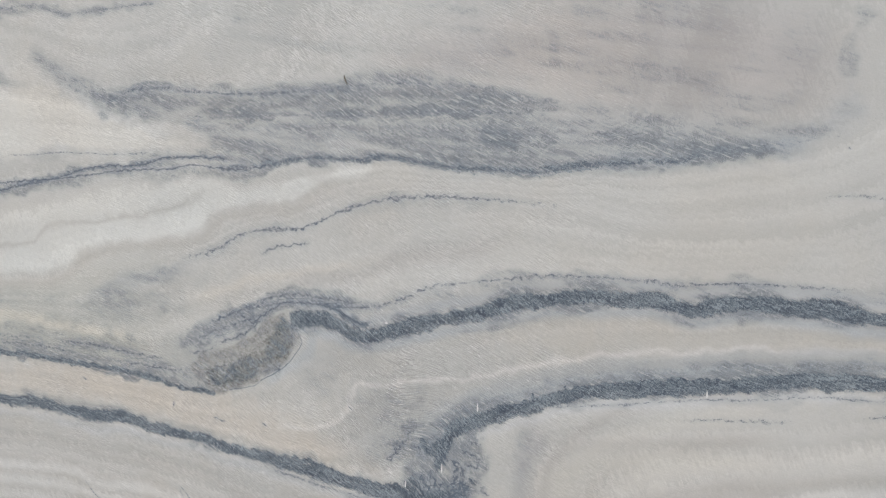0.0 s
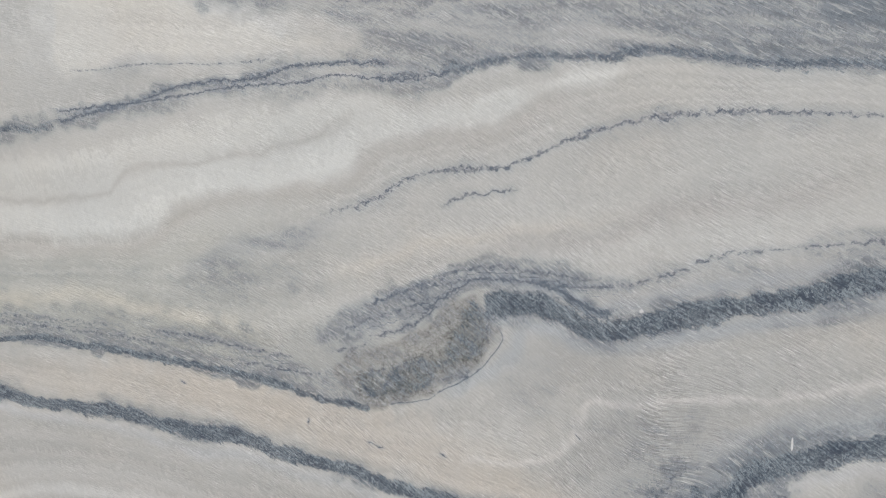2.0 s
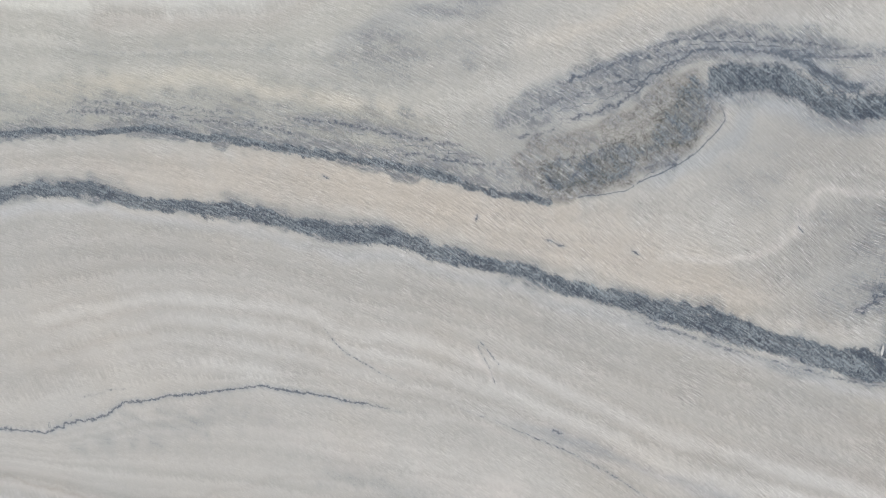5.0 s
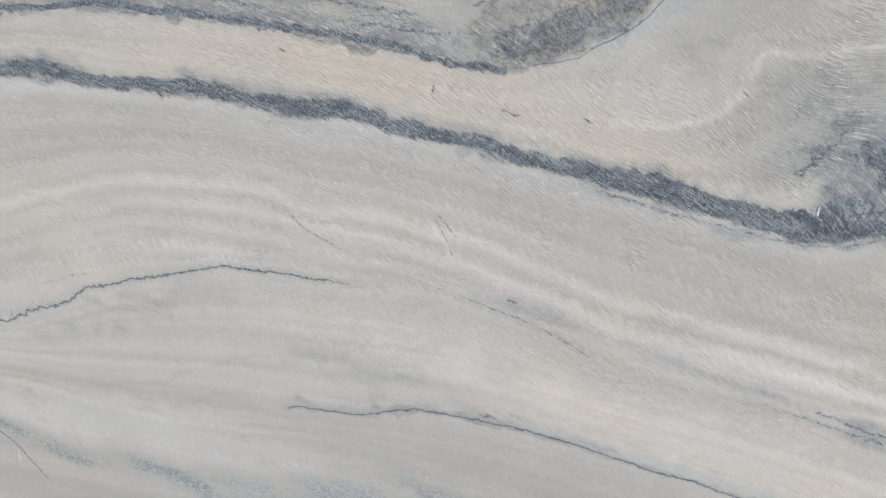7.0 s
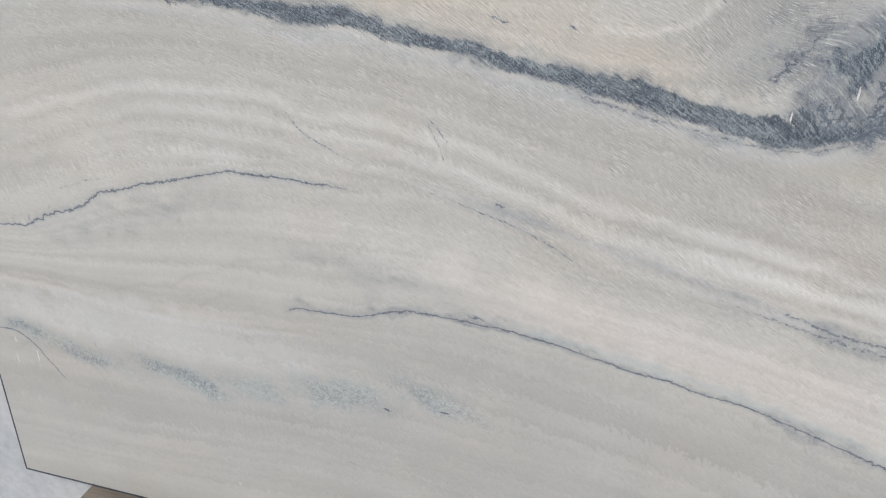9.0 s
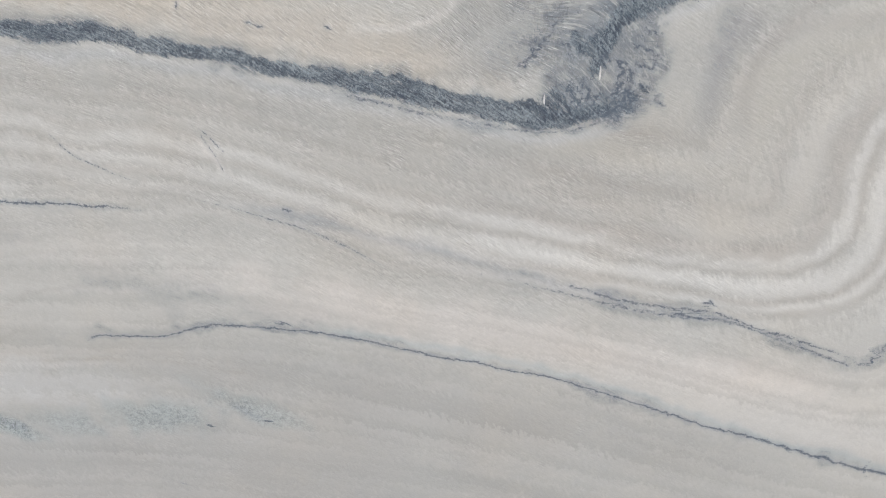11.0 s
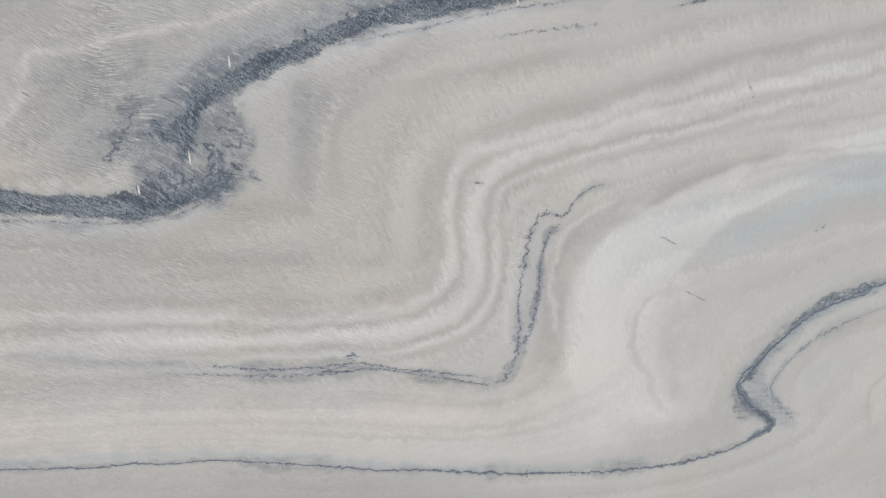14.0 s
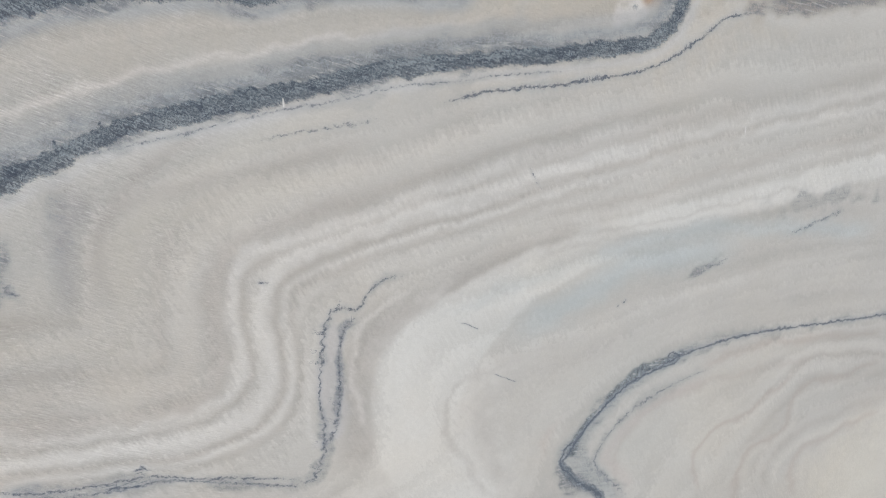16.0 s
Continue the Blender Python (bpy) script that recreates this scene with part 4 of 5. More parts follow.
for line in ([(-0.304, 1.015), (-0.292, 0.999), (-0.284, 0.981)], [(-0.289, 1.018), (-0.278, 1.003), (-0.269, 0.987)], [(-0.269, 1.041), (-0.25, 1.03), (-0.247, 1.014), (-0.26, 0.993)], [(-0.26, 1.037), (-0.24, 1.025), (-0.239, 1.007), (-0.255, 0.987)], [(-0.228, 1.001), (-0.246, 0.987), (-0.269, 0.976)]):
    seam(line, thin=("a", 2.0, 0.75), cloud=(0.58, 0.007, 0.007), zigzag=(0.003, 0.010, 2.0), taper=(0.012, 0.012))
for line in ([(-0.234, 1.068), (-0.22, 1.061), (-0.209, 1.063)], [(-0.246, 1.051), (-0.226, 1.045), (-0.209, 1.036)], [(-0.24, 1.031), (-0.223, 1.028), (-0.211, 1.032)], [(-0.208, 1.006), (-0.211, 0.995), (-0.199, 0.991)], [(-0.314, 1.053), (-0.3, 1.047), (-0.297, 1.033)], [(-0.349, 1.023), (-0.331, 1.042), (-0.319, 1.059), (-0.308, 1.078)]):
    seam(line, thin=("b", 1.5, 0.70), cloud=(0.46, 0.006, 0.006), zigzag=(0.003, 0.009, 2.0), taper=(0.012, 0.012))
seam([(-0.165, 1.104), (-0.133, 1.082), (-0.146, 1.063), (-0.159, 1.034), (-0.16, 0.996), (-0.165, 0.959)], 5.5, tint=((0.40, 0.393, 0.390), 0.5, 0.012), cloud=(0.16, 0.010, 0.010), taper=(0.05, 0.04))
seam([(0.166, 1.096), (0.015, 1.08), (-0.081, 1.064), (-0.119, 1.042), (-0.125, 0.995), (-0.124, 0.932)], 5.75, tint=((0.40, 0.385, 0.36), 0.5, 0.010), taper=(0.1, 0.06), rings=((0.022, 0.012, (0.505, 0.495, 0.452), 0.6),))
for line in ([(-0.851, 1.114), (-0.84, 1.108)], [(-0.622, 1.067), (-0.599, 1.061)], [(-0.541, 1.065), (-0.532, 1.058)], [(-0.406, 1.102), (-0.397, 1.093)], [(-0.687, 1.087), (-0.689, 1.078)], [(0.22, 1.455), (0.225, 1.449)]):
    seam(line, thin=("b", 0.8, 0.9), taper=(0.004, 0.004))

# thin veins
seam([(0.037, 1.115), (0.072, 1.118), (0.108, 1.12), (0.145, 1.121), (0.184, 1.125)], thin=("a", 1.5, 0.45))
seam([(0.243, 1.133), (0.263, 1.136), (0.305, 1.141), (0.348, 1.141), (0.407, 1.141), (0.453, 1.144), (0.493, 1.145), (0.541, 1.155), (0.574, 1.17), (0.598, 1.183), (0.614, 1.193), (0.63, 1.202), (0.656, 1.204), (0.683, 1.207)], 5.6, thin=("a", 1.7, 0.85), part=(VEIN, "thin steel-blue vein", 0.004))
seam([(-0.683, 1.295), (-0.635, 1.309), (-0.616, 1.313), (-0.593, 1.323), (-0.578, 1.333), (-0.551, 1.344), (-0.515, 1.348), (-0.471, 1.35), (-0.445, 1.359), (-0.419, 1.371), (-0.394, 1.379), (-0.361, 1.388), (-0.336, 1.392), (-0.296, 1.395), (-0.257, 1.395), (-0.212, 1.393), (-0.174, 1.39), (-0.138, 1.387), (-0.102, 1.381), (-0.066, 1.38)], 3.0, zigzag=(0.0022, 0.013, 0.5), thin=("a", 1.7, 0.68), cloud=(0.20, 0.004, 0.012), part=(VEIN, "thin kinked blue-grey vein", 0.004), taper=(0.1, 0.15))
seam([(-0.532, 1.307), (-0.523, 1.318), (-0.502, 1.325), (-0.472, 1.328), (-0.45, 1.331)], zigzag=(0.0022, 0.011, 0.2), thin=("b", 1.3, 0.75), cloud=(0.16, 0.008, 0.005), taper=(0.02, 0.02))
seam([(0.193, 1.393), (0.223, 1.397), (0.263, 1.395)], thin=("a", 1.5, 0.45), taper=(0.03, 0))
seam([(-0.982, 1.404), (-0.939, 1.412), (-0.874, 1.423), (-0.822, 1.436), (-0.772, 1.44), (-0.723, 1.441), (-0.693, 1.449), (-0.646, 1.452), (-0.591, 1.449), (-0.573, 1.446)], 2.0, zigzag=(0.0014, 0.014, 0.6), core=(0.50, 0.0045), cloud=(0.48, 0.010, 0.018), thin=("a", 1.5, 0.95), part=(VEIN, "doubled dark blue vein", 0.006), taper=(0, 0.02))
seam([(-1.43, 1.350), (-1.30, 1.371), (-1.188, 1.386), (-1.142, 1.392), (-1.098, 1.396), (-1.042, 1.397), (-0.976, 1.399)], 2.0, core=(0.55, 0.007), cloud=(0.55, 0.014, 0.022), taper=(0, 0.03))
seam([(-0.981, 1.415), (-0.917, 1.419), (-0.854, 1.423), (-0.802, 1.429), (-0.743, 1.434), (-0.675, 1.435), (-0.637, 1.44), (-0.583, 1.434), (-0.538, 1.432)], zigzag=(0.0014, 0.010, 0.6), thin=("b", 1.3, 0.9), cloud=(0.40, 0.006, 0.020), taper=(0, 0.015))
seam([(-0.585, 1.441), (-0.55, 1.436), (-0.515, 1.437)], core=(0.45, 0.005), cloud=(0.45, 0.014, 0.012), thin=("b", 1.8, 0.7), taper=(0.012, 0.015))
seam([(-0.978, 1.457), (-0.956, 1.459), (-0.913, 1.458), (-0.871, 1.461), (-0.82, 1.46), (-0.771, 1.457), (-0.722, 1.458), (-0.692, 1.466)], 1.8, thin=("b", 1.2, 0.5), cloud=(0.15, 0.01, 0.01))
seam([(-0.957, 1.68), (-0.895, 1.679), (-0.845, 1.665), (-0.805, 1.665), (-0.756, 1.668), (-0.699, 1.67), (-0.662, 1.67)], 0.3, cloud=(0.42, 0.014, 0.014), thin=("a", 2.0, 0.35), taper=(0, 0.05))
seam([(-0.967, 1.575), (-0.936, 1.561), (-0.885, 1.551), (-0.814, 1.541)], 1.1, cloud=(0.24, 0.012, 0.012), taper=(0, 0.04))
seam([(-1.43, 0.722), (-1.37, 0.727), (-1.312, 0.734), (-1.264, 0.739), (-1.243, 0.749), (-1.212, 0.764), (-1.174, 0.776), (-1.149, 0.792), (-1.134, 0.804), (-1.098, 0.814), (-1.063, 0.826), (-1.03, 0.834), (-0.989, 0.846), (-0.949, 0.857), (-0.941, 0.86), (-0.904, 0.859), (-0.874, 0.86), (-0.831, 0.858), (-0.802, 0.858), (-0.768, 0.855), (-0.733, 0.853)], 7.0, zigzag=(0.0025, 0.0105, 0.40), thin=("a", 1.35, 1.0), cloud=(0.18, 0.003, 0.018), part=(VEIN, "thin jagged dark vein", 0.004), taper=(0, 0.12))
seam([(-0.722, 0.873), (-0.681, 0.867), (-0.63, 0.853), (-0.583, 0.84), (-0.537, 0.82), (-0.502, 0.8), (-0.478, 0.788)], 7.0, thin=("a", 0.9, 0.50), cloud=(0.14, 0.006, 0.006), taper=(0.1, 0.05))
seam([(-0.675, 0.864), (-0.627, 0.86), (-0.571, 0.849), (-0.511, 0.838), (-0.452, 0.824), (-0.393, 0.808), (-0.307, 0.788), (-0.251, 0.773), (-0.213, 0.761)], tint=((0.40, 0.415, 0.435), 0.5, 0.007), cloud=(0.22, 0.007, 0.007), taper=(0.08, 0.02))
for line in ([(-0.606, 0.863), (-0.589, 0.859)], [(-0.545, 0.823), (-0.534, 0.818)], [(-0.137, 0.765), (-0.12, 0.763)], [(-0.134, 0.756), (-0.119, 0.754)], [(-0.285, 0.781), (-0.252, 0.772)], [(-0.166, 0.75), (-0.119, 0.741)], [(-0.625, 0.715), (-0.604, 0.705)]):
    seam(line, thin=("b", 1.3, 0.85), taper=(0.005, 0.008))
seam([(-0.192, 1.116), (-0.172, 1.121), (-0.146, 1.132)], cloud=(0.4, 0.012, 0.01), taper=(0.01, 0.01))
seam([(-1.213, 0.798), (-1.175, 0.809), (-1.147, 0.821), (-1.112, 0.829)], thin=("b", 1.2, 0.30))
seam([(-0.424, 0.806), (-0.381, 0.79), (-0.351, 0.785), (-0.321, 0.777), (-0.295, 0.772), (-0.238, 0.758), (-0.171, 0.747), (-0.144, 0.744), (-0.103, 0.742), (-0.032, 0.717), (0.005, 0.703), (0.043, 0.69), (0.062, 0.686)], 7.0, thin=("a", 1.5, 0.62), cloud=(0.34, 0.009, 0.012), part=(VEIN, "broken grey-blue vein with a sharp bend", 0.005), taper=(0.22, 0.03))
seam([(-0.288, 0.778), (-0.269, 0.778), (-0.231, 0.765), (-0.178, 0.758), (-0.144, 0.755), (-0.116, 0.752), (-0.068, 0.734), (-0.025, 0.722), (0.005, 0.712), (0.05, 0.696)], thin=("b", 1.5, 0.68), cloud=(0.25, 0.006, 0.008))
seam([(0.04, 0.694), (0.061, 0.694), (0.075, 0.72), (0.081, 0.757), (0.079, 0.797), (0.082, 0.826), (0.087, 0.855), (0.091, 0.878), (0.097, 0.9), (0.109, 0.912), (0.135, 0.908), (0.148, 0.925), (0.167, 0.937), (0.203, 0.941)], 7.0, zigzag=(0.0028, 0.010, 3.0), thin=("a", 1.4, 0.68), cloud=(0.30, 0.006, 0.010), part=(VEIN, "jagged blue vein stepping up a bend", 0.005), taper=(0.02, 0.05))
seam([(0.075, 0.73), (0.096, 0.76), (0.104, 0.805), (0.106, 0.841), (0.111, 0.871), (0.118, 0.889), (0.138, 0.896)], zigzag=(0.0026, 0.009, 3.0), thin=("b", 1.3, 0.62), cloud=(0.40, 0.008, 0.005), taper=(0.03, 0.03))
seam([(0.068, 0.73), (0.065, 0.777), (0.062, 0.829), (0.071, 0.871)], tint=(WHITE, 0.5, 0.004), taper=(0.03, 0.03))
seam([(0.131, 0.735), (0.122, 0.804), (0.124, 0.848), (0.134, 0.879), (0.161, 0.908), (0.205, 0.93)], tint=(WHITE, 0.55, 0.005), taper=(0.03, 0.03))
seam([(-0.129, 0.769), (-0.115, 0.76)], thin=("a", 1.4, 0.8), taper=(0.004, 0.004))
seam([(-0.878, 0.666), (-0.865, 0.678), (-0.834, 0.68), (-0.803, 0.681), (-0.772, 0.683), (-0.742, 0.693), (-0.706, 0.703), (-0.663, 0.703), (-0.621, 0.702), (-0.607, 0.7), (-0.593, 0.702), (-0.552, 0.695), (-0.525, 0.693), (-0.484, 0.683), (-0.458, 0.679), (-0.425, 0.671), (-0.392, 0.669), (-0.353, 0.659), (-0.326, 0.656), (-0.28, 0.647), (-0.211, 0.625), (-0.154, 0.607)], 8.5, thin=("a", 1.35, 0.95), cloud=(0.32, 0.014, 0.004), part=(VEIN, "hair-thin black vein with a grey halo", 0.004), taper=(0.02, 0))
seam([(-0.586, 0.707), (-0.488, 0.695), (-0.395, 0.682), (-0.301, 0.664), (-0.204, 0.633), (-0.103, 0.601), (0.016, 0.567), (0.171, 0.532), (0.303, 0.511)], tint=((0.385, 0.425, 0.435), 0.65, 0.0065), taper=(0.05, 0.05))
seam([(-0.154, 0.607), (-0.103, 0.59), (-0.065, 0.581), (-0.02, 0.569), (0.02, 0.556), (0.06, 0.544), (0.092, 0.536), (0.101, 0.536), (0.185, 0.516), (0.273, 0.503), (0.347, 0.499), (0.412, 0.506), (0.449, 0.521), (0.473, 0.533), (0.463, 0.548), (0.433, 0.575), (0.409, 0.607), (0.409, 0.631), (0.431, 0.648), (0.466, 0.681), (0.502, 0.708), (0.539, 0.722), (0.596, 0.739), (0.655, 0.746), (0.717, 0.747), (0.815, 0.74), (0.909, 0.73), (1.018, 0.72)], 8.5, zigzag=(0.0016, 0.021, 3.0), thin=("a", 1.7, 1.0), core=(0.40, 0.0035), cloud=(0.28, 0.013, 0.008), part=(VEIN, "dark vein looping round a pale knot", 0.006), taper=(0, 0))
seam([(0.412, 0.506), (0.449, 0.521), (0.473, 0.533), (0.463, 0.548), (0.433, 0.575), (0.409, 0.607), (0.409, 0.631), (0.431, 0.648)], core=(0.72, 0.0065), cloud=(0.55, 0.016, 0.012), taper=(0.05, 0.06))
region([(0.412, 0.627), (0.429, 0.659), (0.456, 0.688), (0.486, 0.717), (0.522, 0.739), (0.573, 0.75), (0.607, 0.746), (0.59, 0.728), (0.547, 0.723), (0.505, 0.707), (0.469, 0.685), (0.443, 0.655), (0.43, 0.621)], 0.004, grey_by=0.60, dark_by=0.34, tint=((0.25, 0.285, 0.285), 0.9), rough=0.7)
seam([(0.399, 0.607), (0.415, 0.623), (0.434, 0.648), (0.461, 0.678), (0.492, 0.702), (0.519, 0.718), (0.556, 0.727), (0.589, 0.731), (0.597, 0.741), (0.579, 0.747), (0.574, 0.736)], zigzag=(0.0012, 0.012, 3.0), thin=("b", 1.5, 0.95), core=(0.5, 0.0035), taper=(0.02, 0.01))
MAUVE = (0.420, 0.388, 0.362)
for line, half, much in (([(0.51, 0.503), (0.492, 0.594), (0.514, 0.636), (0.569, 0.671), (0.658, 0.686), (0.753, 0.685), (0.867, 0.667)], 0.006, 0.35), ([(0.728, 0.431), (0.725, 0.514), (0.748, 0.544), (0.808, 0.564), (0.819, 0.618), (0.862, 0.628), (1.015, 0.633)], 0.006, 0.65), ([(0.657, 0.476), (0.642, 0.549), (0.669, 0.592), (0.73, 0.606), (0.781, 0.638), (0.822, 0.663)], 0.005, 0.60), ([(0.849, 0.403), (0.847, 0.494), (0.916, 0.518), (1.035, 0.541)], 0.008, 0.55), ([(0.625, 0.71), (0.695, 0.722), (0.803, 0.716), (1.004, 0.687)], 0.008, 0.6), ([(0.372, 0.615), (0.381, 0.659), (0.411, 0.696)], 0.008, 0.45)):
    seam(line, tint=(MAUVE, much, half), taper=(0.04, 0.04), rings=((-half * 2.4, half * 1.3, (0.55, 0.545, 0.51), much * 0.6),))
seam([(0.523, 0.517), (0.491, 0.557), (0.461, 0.596), (0.469, 0.623), (0.496, 0.654), (0.533, 0.677), (0.59, 0.696), (0.659, 0.708)], 8.7, cloud=(0.26, 0.012, 0.012), zigzag=(0.002, 0.011, 2.0), thin=("b", 1.3, 0.48), rings=((-0.016, 0.008, (0.475, 0.450, 0.430), 0.6),))
seam([(-0.631, 0.71), (-0.614, 0.708)], thin=("b", 1.2, 0.9), taper=(0.004, 0.004))
seam([(-1.367, 0.551), (-1.33, 0.552), (-1.302, 0.534), (-1.281, 0.507), (-1.252, 0.47)], thin=("b", 0.8, 1.0), part=(CLEFT, "short black hairline crack", 0.003), taper=(0.01, 0.02))
for line in ([(-1.113, 0.542), (-1.068, 0.535), (-1.028, 0.529), (-0.994, 0.512)], [(-1.02, 0.541), (-1.007, 0.527), (-0.997, 0.503)], [(-1.257, 0.538), (-1.217, 0.527), (-1.168, 0.522)], [(-1.354, 0.561), (-1.313, 0.564), (-1.276, 0.549)], [(-0.707, 0.587), (-0.676, 0.565), (-0.649, 0.558)]):
    seam(line, tint=((0.30, 0.335, 0.35), 0.6, 0.008), cloud=(0.26, 0.008, 0.008), taper=(0.02, 0.02))
for line in ([(-0.763, 0.369), (-0.751, 0.366), (-0.74, 0.36)], [(-0.798, 0.439), (-0.781, 0.433)], [(-1.192, 0.559), (-1.187, 0.546)], [(-1.17, 0.53), (-1.168, 0.52)]):
    seam(line, thin=("a", 0.9, 0.7), taper=(0.006, 0.006))
seam([(-0.866, 0.956), (-0.853, 0.941), (-0.837, 0.922), (-0.814, 0.91), (-0.787, 0.897), (-0.76, 0.889)], thin=("b", 0.8, 0.55), part=(CLEFT, "faint hairline crack", 0.003))
seam([(-0.697, 0.963), (-0.684, 0.946), (-0.671, 0.922), (-0.664, 0.906), (-0.648, 0.888)], thin=("b", 0.8, 0.45), tint=((0.62, 0.60, 0.57), 0.6, 0.003))
seam([(-0.687, 0.956), (-0.674, 0.944), (-0.658, 0.923)], thin=("a", 0.8, 0.5), taper=(0.01, 0.01))
seam([(0.769, 0.893), (0.82, 0.905), (0.877, 0.917)], thin=("a", 2.2, 0.48), cloud=(0.3, 0.006, 0.006), taper=(0.02, 0.02))
seam([(0.599, 0.86), (0.651, 0.872), (0.679, 0.884)], thin=("a", 2.2, 0.42), cloud=(0.2, 0.006, 0.006))
seam([(0.495, 0.842), (0.503, 0.847)], thin=("a", 1.6, 0.9), taper=(0.002, 0.002))
seam([(0.255, 0.867), (0.286, 0.849)], thin=("a", 0.9, 0.75), taper=(0.015, 0.002))
seam([(0.3, 0.784), (0.338, 0.761)], thin=("a", 0.9, 0.75), taper=(0.015, 0.002))
seam([(0.022, 0.963), (0.038, 0.957)], thin=("a", 1.0, 0.8), taper=(0.008, 0.002))
seam([(0.356, 1.048), (0.372, 1.018)], thin=("b", 0.9, 0.4), taper=(0.008, 0.008))
blob(-0.733, 0.543, 0.007, 0.0018, -12, dark_by=0.9, ragged=1.0)
blob(-0.655, 0.557, 0.006, 0.0016, -5, dark_by=0.8, ragged=1.0)

layer = layers()
grey *= 1 - 0.40 * ramp(XX, 0.05, 0.2) * ramp(ZZ, 1.44, 1.48)
streaky = 1 + 0.25 * MOTTLE
cloud_bank = 0.4 * ramp(layer, 0.75, 1.15) * (1 - ramp(layer, 1.93, 2.02)) * ramp(XX, -0.72, -0.40) * (1 - 0.5 * ramp(ZZ, 1.54, 1.66))
np.maximum(grey, 0.50 * cloud_bank * streaky, out=grey)
np.maximum(grey, 0.34 * ramp(layer, 3.45, 3.95) * (1 - ramp(layer, 4.0, 4.04)) * (1 - ramp(XX, -0.62, -0.50)) * streaky, out=grey)
np.maximum(grey, 0.20 * ramp(layer, 3.62, 3.75) * (1 - ramp(layer, 4.0, 4.05)) * ramp(XX, -0.62, -0.5) * streaky, out=grey)
np.clip(grey * (1 + (0.30 + 0.22 * ramp(ZZ, 1.42, 1.46)) * STREAK), 0, 0.95, out=grey)
tone *= (1 - 0.085 * ramp(layer, 4.02, 4.15) * (1 - ramp(layer, 4.9, 5.2)) * ramp(XX, -0.5, -0.35))[..., None]
tone *= 1 + (ramp(layer, 5.2, 6.0) * (1 - ramp(XX, 0.1, 0.5)))[..., None] * np.array((0.004, -0.002, -0.006))
tone *= (1 - 0.085 * ramp(layer, 5.2, 5.45) * (1 - ramp(layer, 5.85, 6.1)) * (1 - ramp(XX, -0.25, 0.0)))[..., None]
tone *= (1 - 0.10 * ramp(layer, 8.52, 8.7) * (1 - ramp(XX, -0.1, 0.15)))[..., None]
tone *= 1 + (ramp(layer, 2.4, 3.0) * (1 - ramp(layer, 3.9, 4.0)) * (1 - ramp(XX, -0.85, -0.55)))[..., None] * np.array((-0.004, 0.0, -0.030))
relief = 1 - 0.28 * ramp(layer, 5.15, 6.2) - 0.40 * ramp(layer, 6.9, 8.4)
relief *= 1 - 0.75 * np.exp(-(((XX + 0.95) / 0.30) ** 2) - ((ZZ - 1.33) / 0.06) ** 2)
relief *= (1 - 0.80 * ramp(XX, -0.30, 0.15)) * (1 - 0.40 * (1 - ramp(XX, -1.1, -0.7)))
relief *= 1 - 0.75 * np.exp(-(((XX + 0.25) / 0.06) ** 2) - ((ZZ - 1.02) / 0.07) ** 2)
relief *= 1 + 0.9 * np.exp(-(((XX + 0.36) / 0.07) ** 2) - ((ZZ - 1.09) / 0.05) ** 2)
relief *= 1 - 0.5 * np.exp(-(((XX + 0.55) / 0.10) ** 2) - ((ZZ - 1.16) / 0.05) ** 2)
relief *= 1 - 0.28 * ramp(ZZ, 1.2, 1.35)
relief *= 0.78 + 0.28 * MOTTLE
relief = np.clip(relief, 0.0, 1.0)


# the direction of the fibres: steeper on one side, bent round the fold
slope = np.interp(gx, [-1.4, -1.1, -0.75, -0.45, -0.1, 0.3, 0.9], [0.22, 0.25, 0.45, 0.68, 0.50, 0.24, 0.12])
bend = np.cumsum(slope * STEP)[None, :]
turn = 4.0 * (XX + 0.45) * (ZZ - 1.11) * np.exp(-((XX + 0.45) ** 2 + (ZZ - 1.11) ** 2) / 0.12**2)
for cx, cz, amount, wide in ((-0.305, 1.105, 0.70, 0.055), (-0.225, 0.975, 0.55, 0.045), (-0.41, 1.065, -0.35, 0.06)):
    turn -= amount * (XX - cx) * np.exp(-((XX - cx) ** 2 + (ZZ - cz) ** 2) / wide**2)
fibres = np.stack([0.88 * XX - 0.45 * ZZ + lattice(0.35, 91, 2) * 0.02, 0.85 * (ZZ + bend + turn + lattice(0.30, 95, 2) * 0.014), relief], 2)


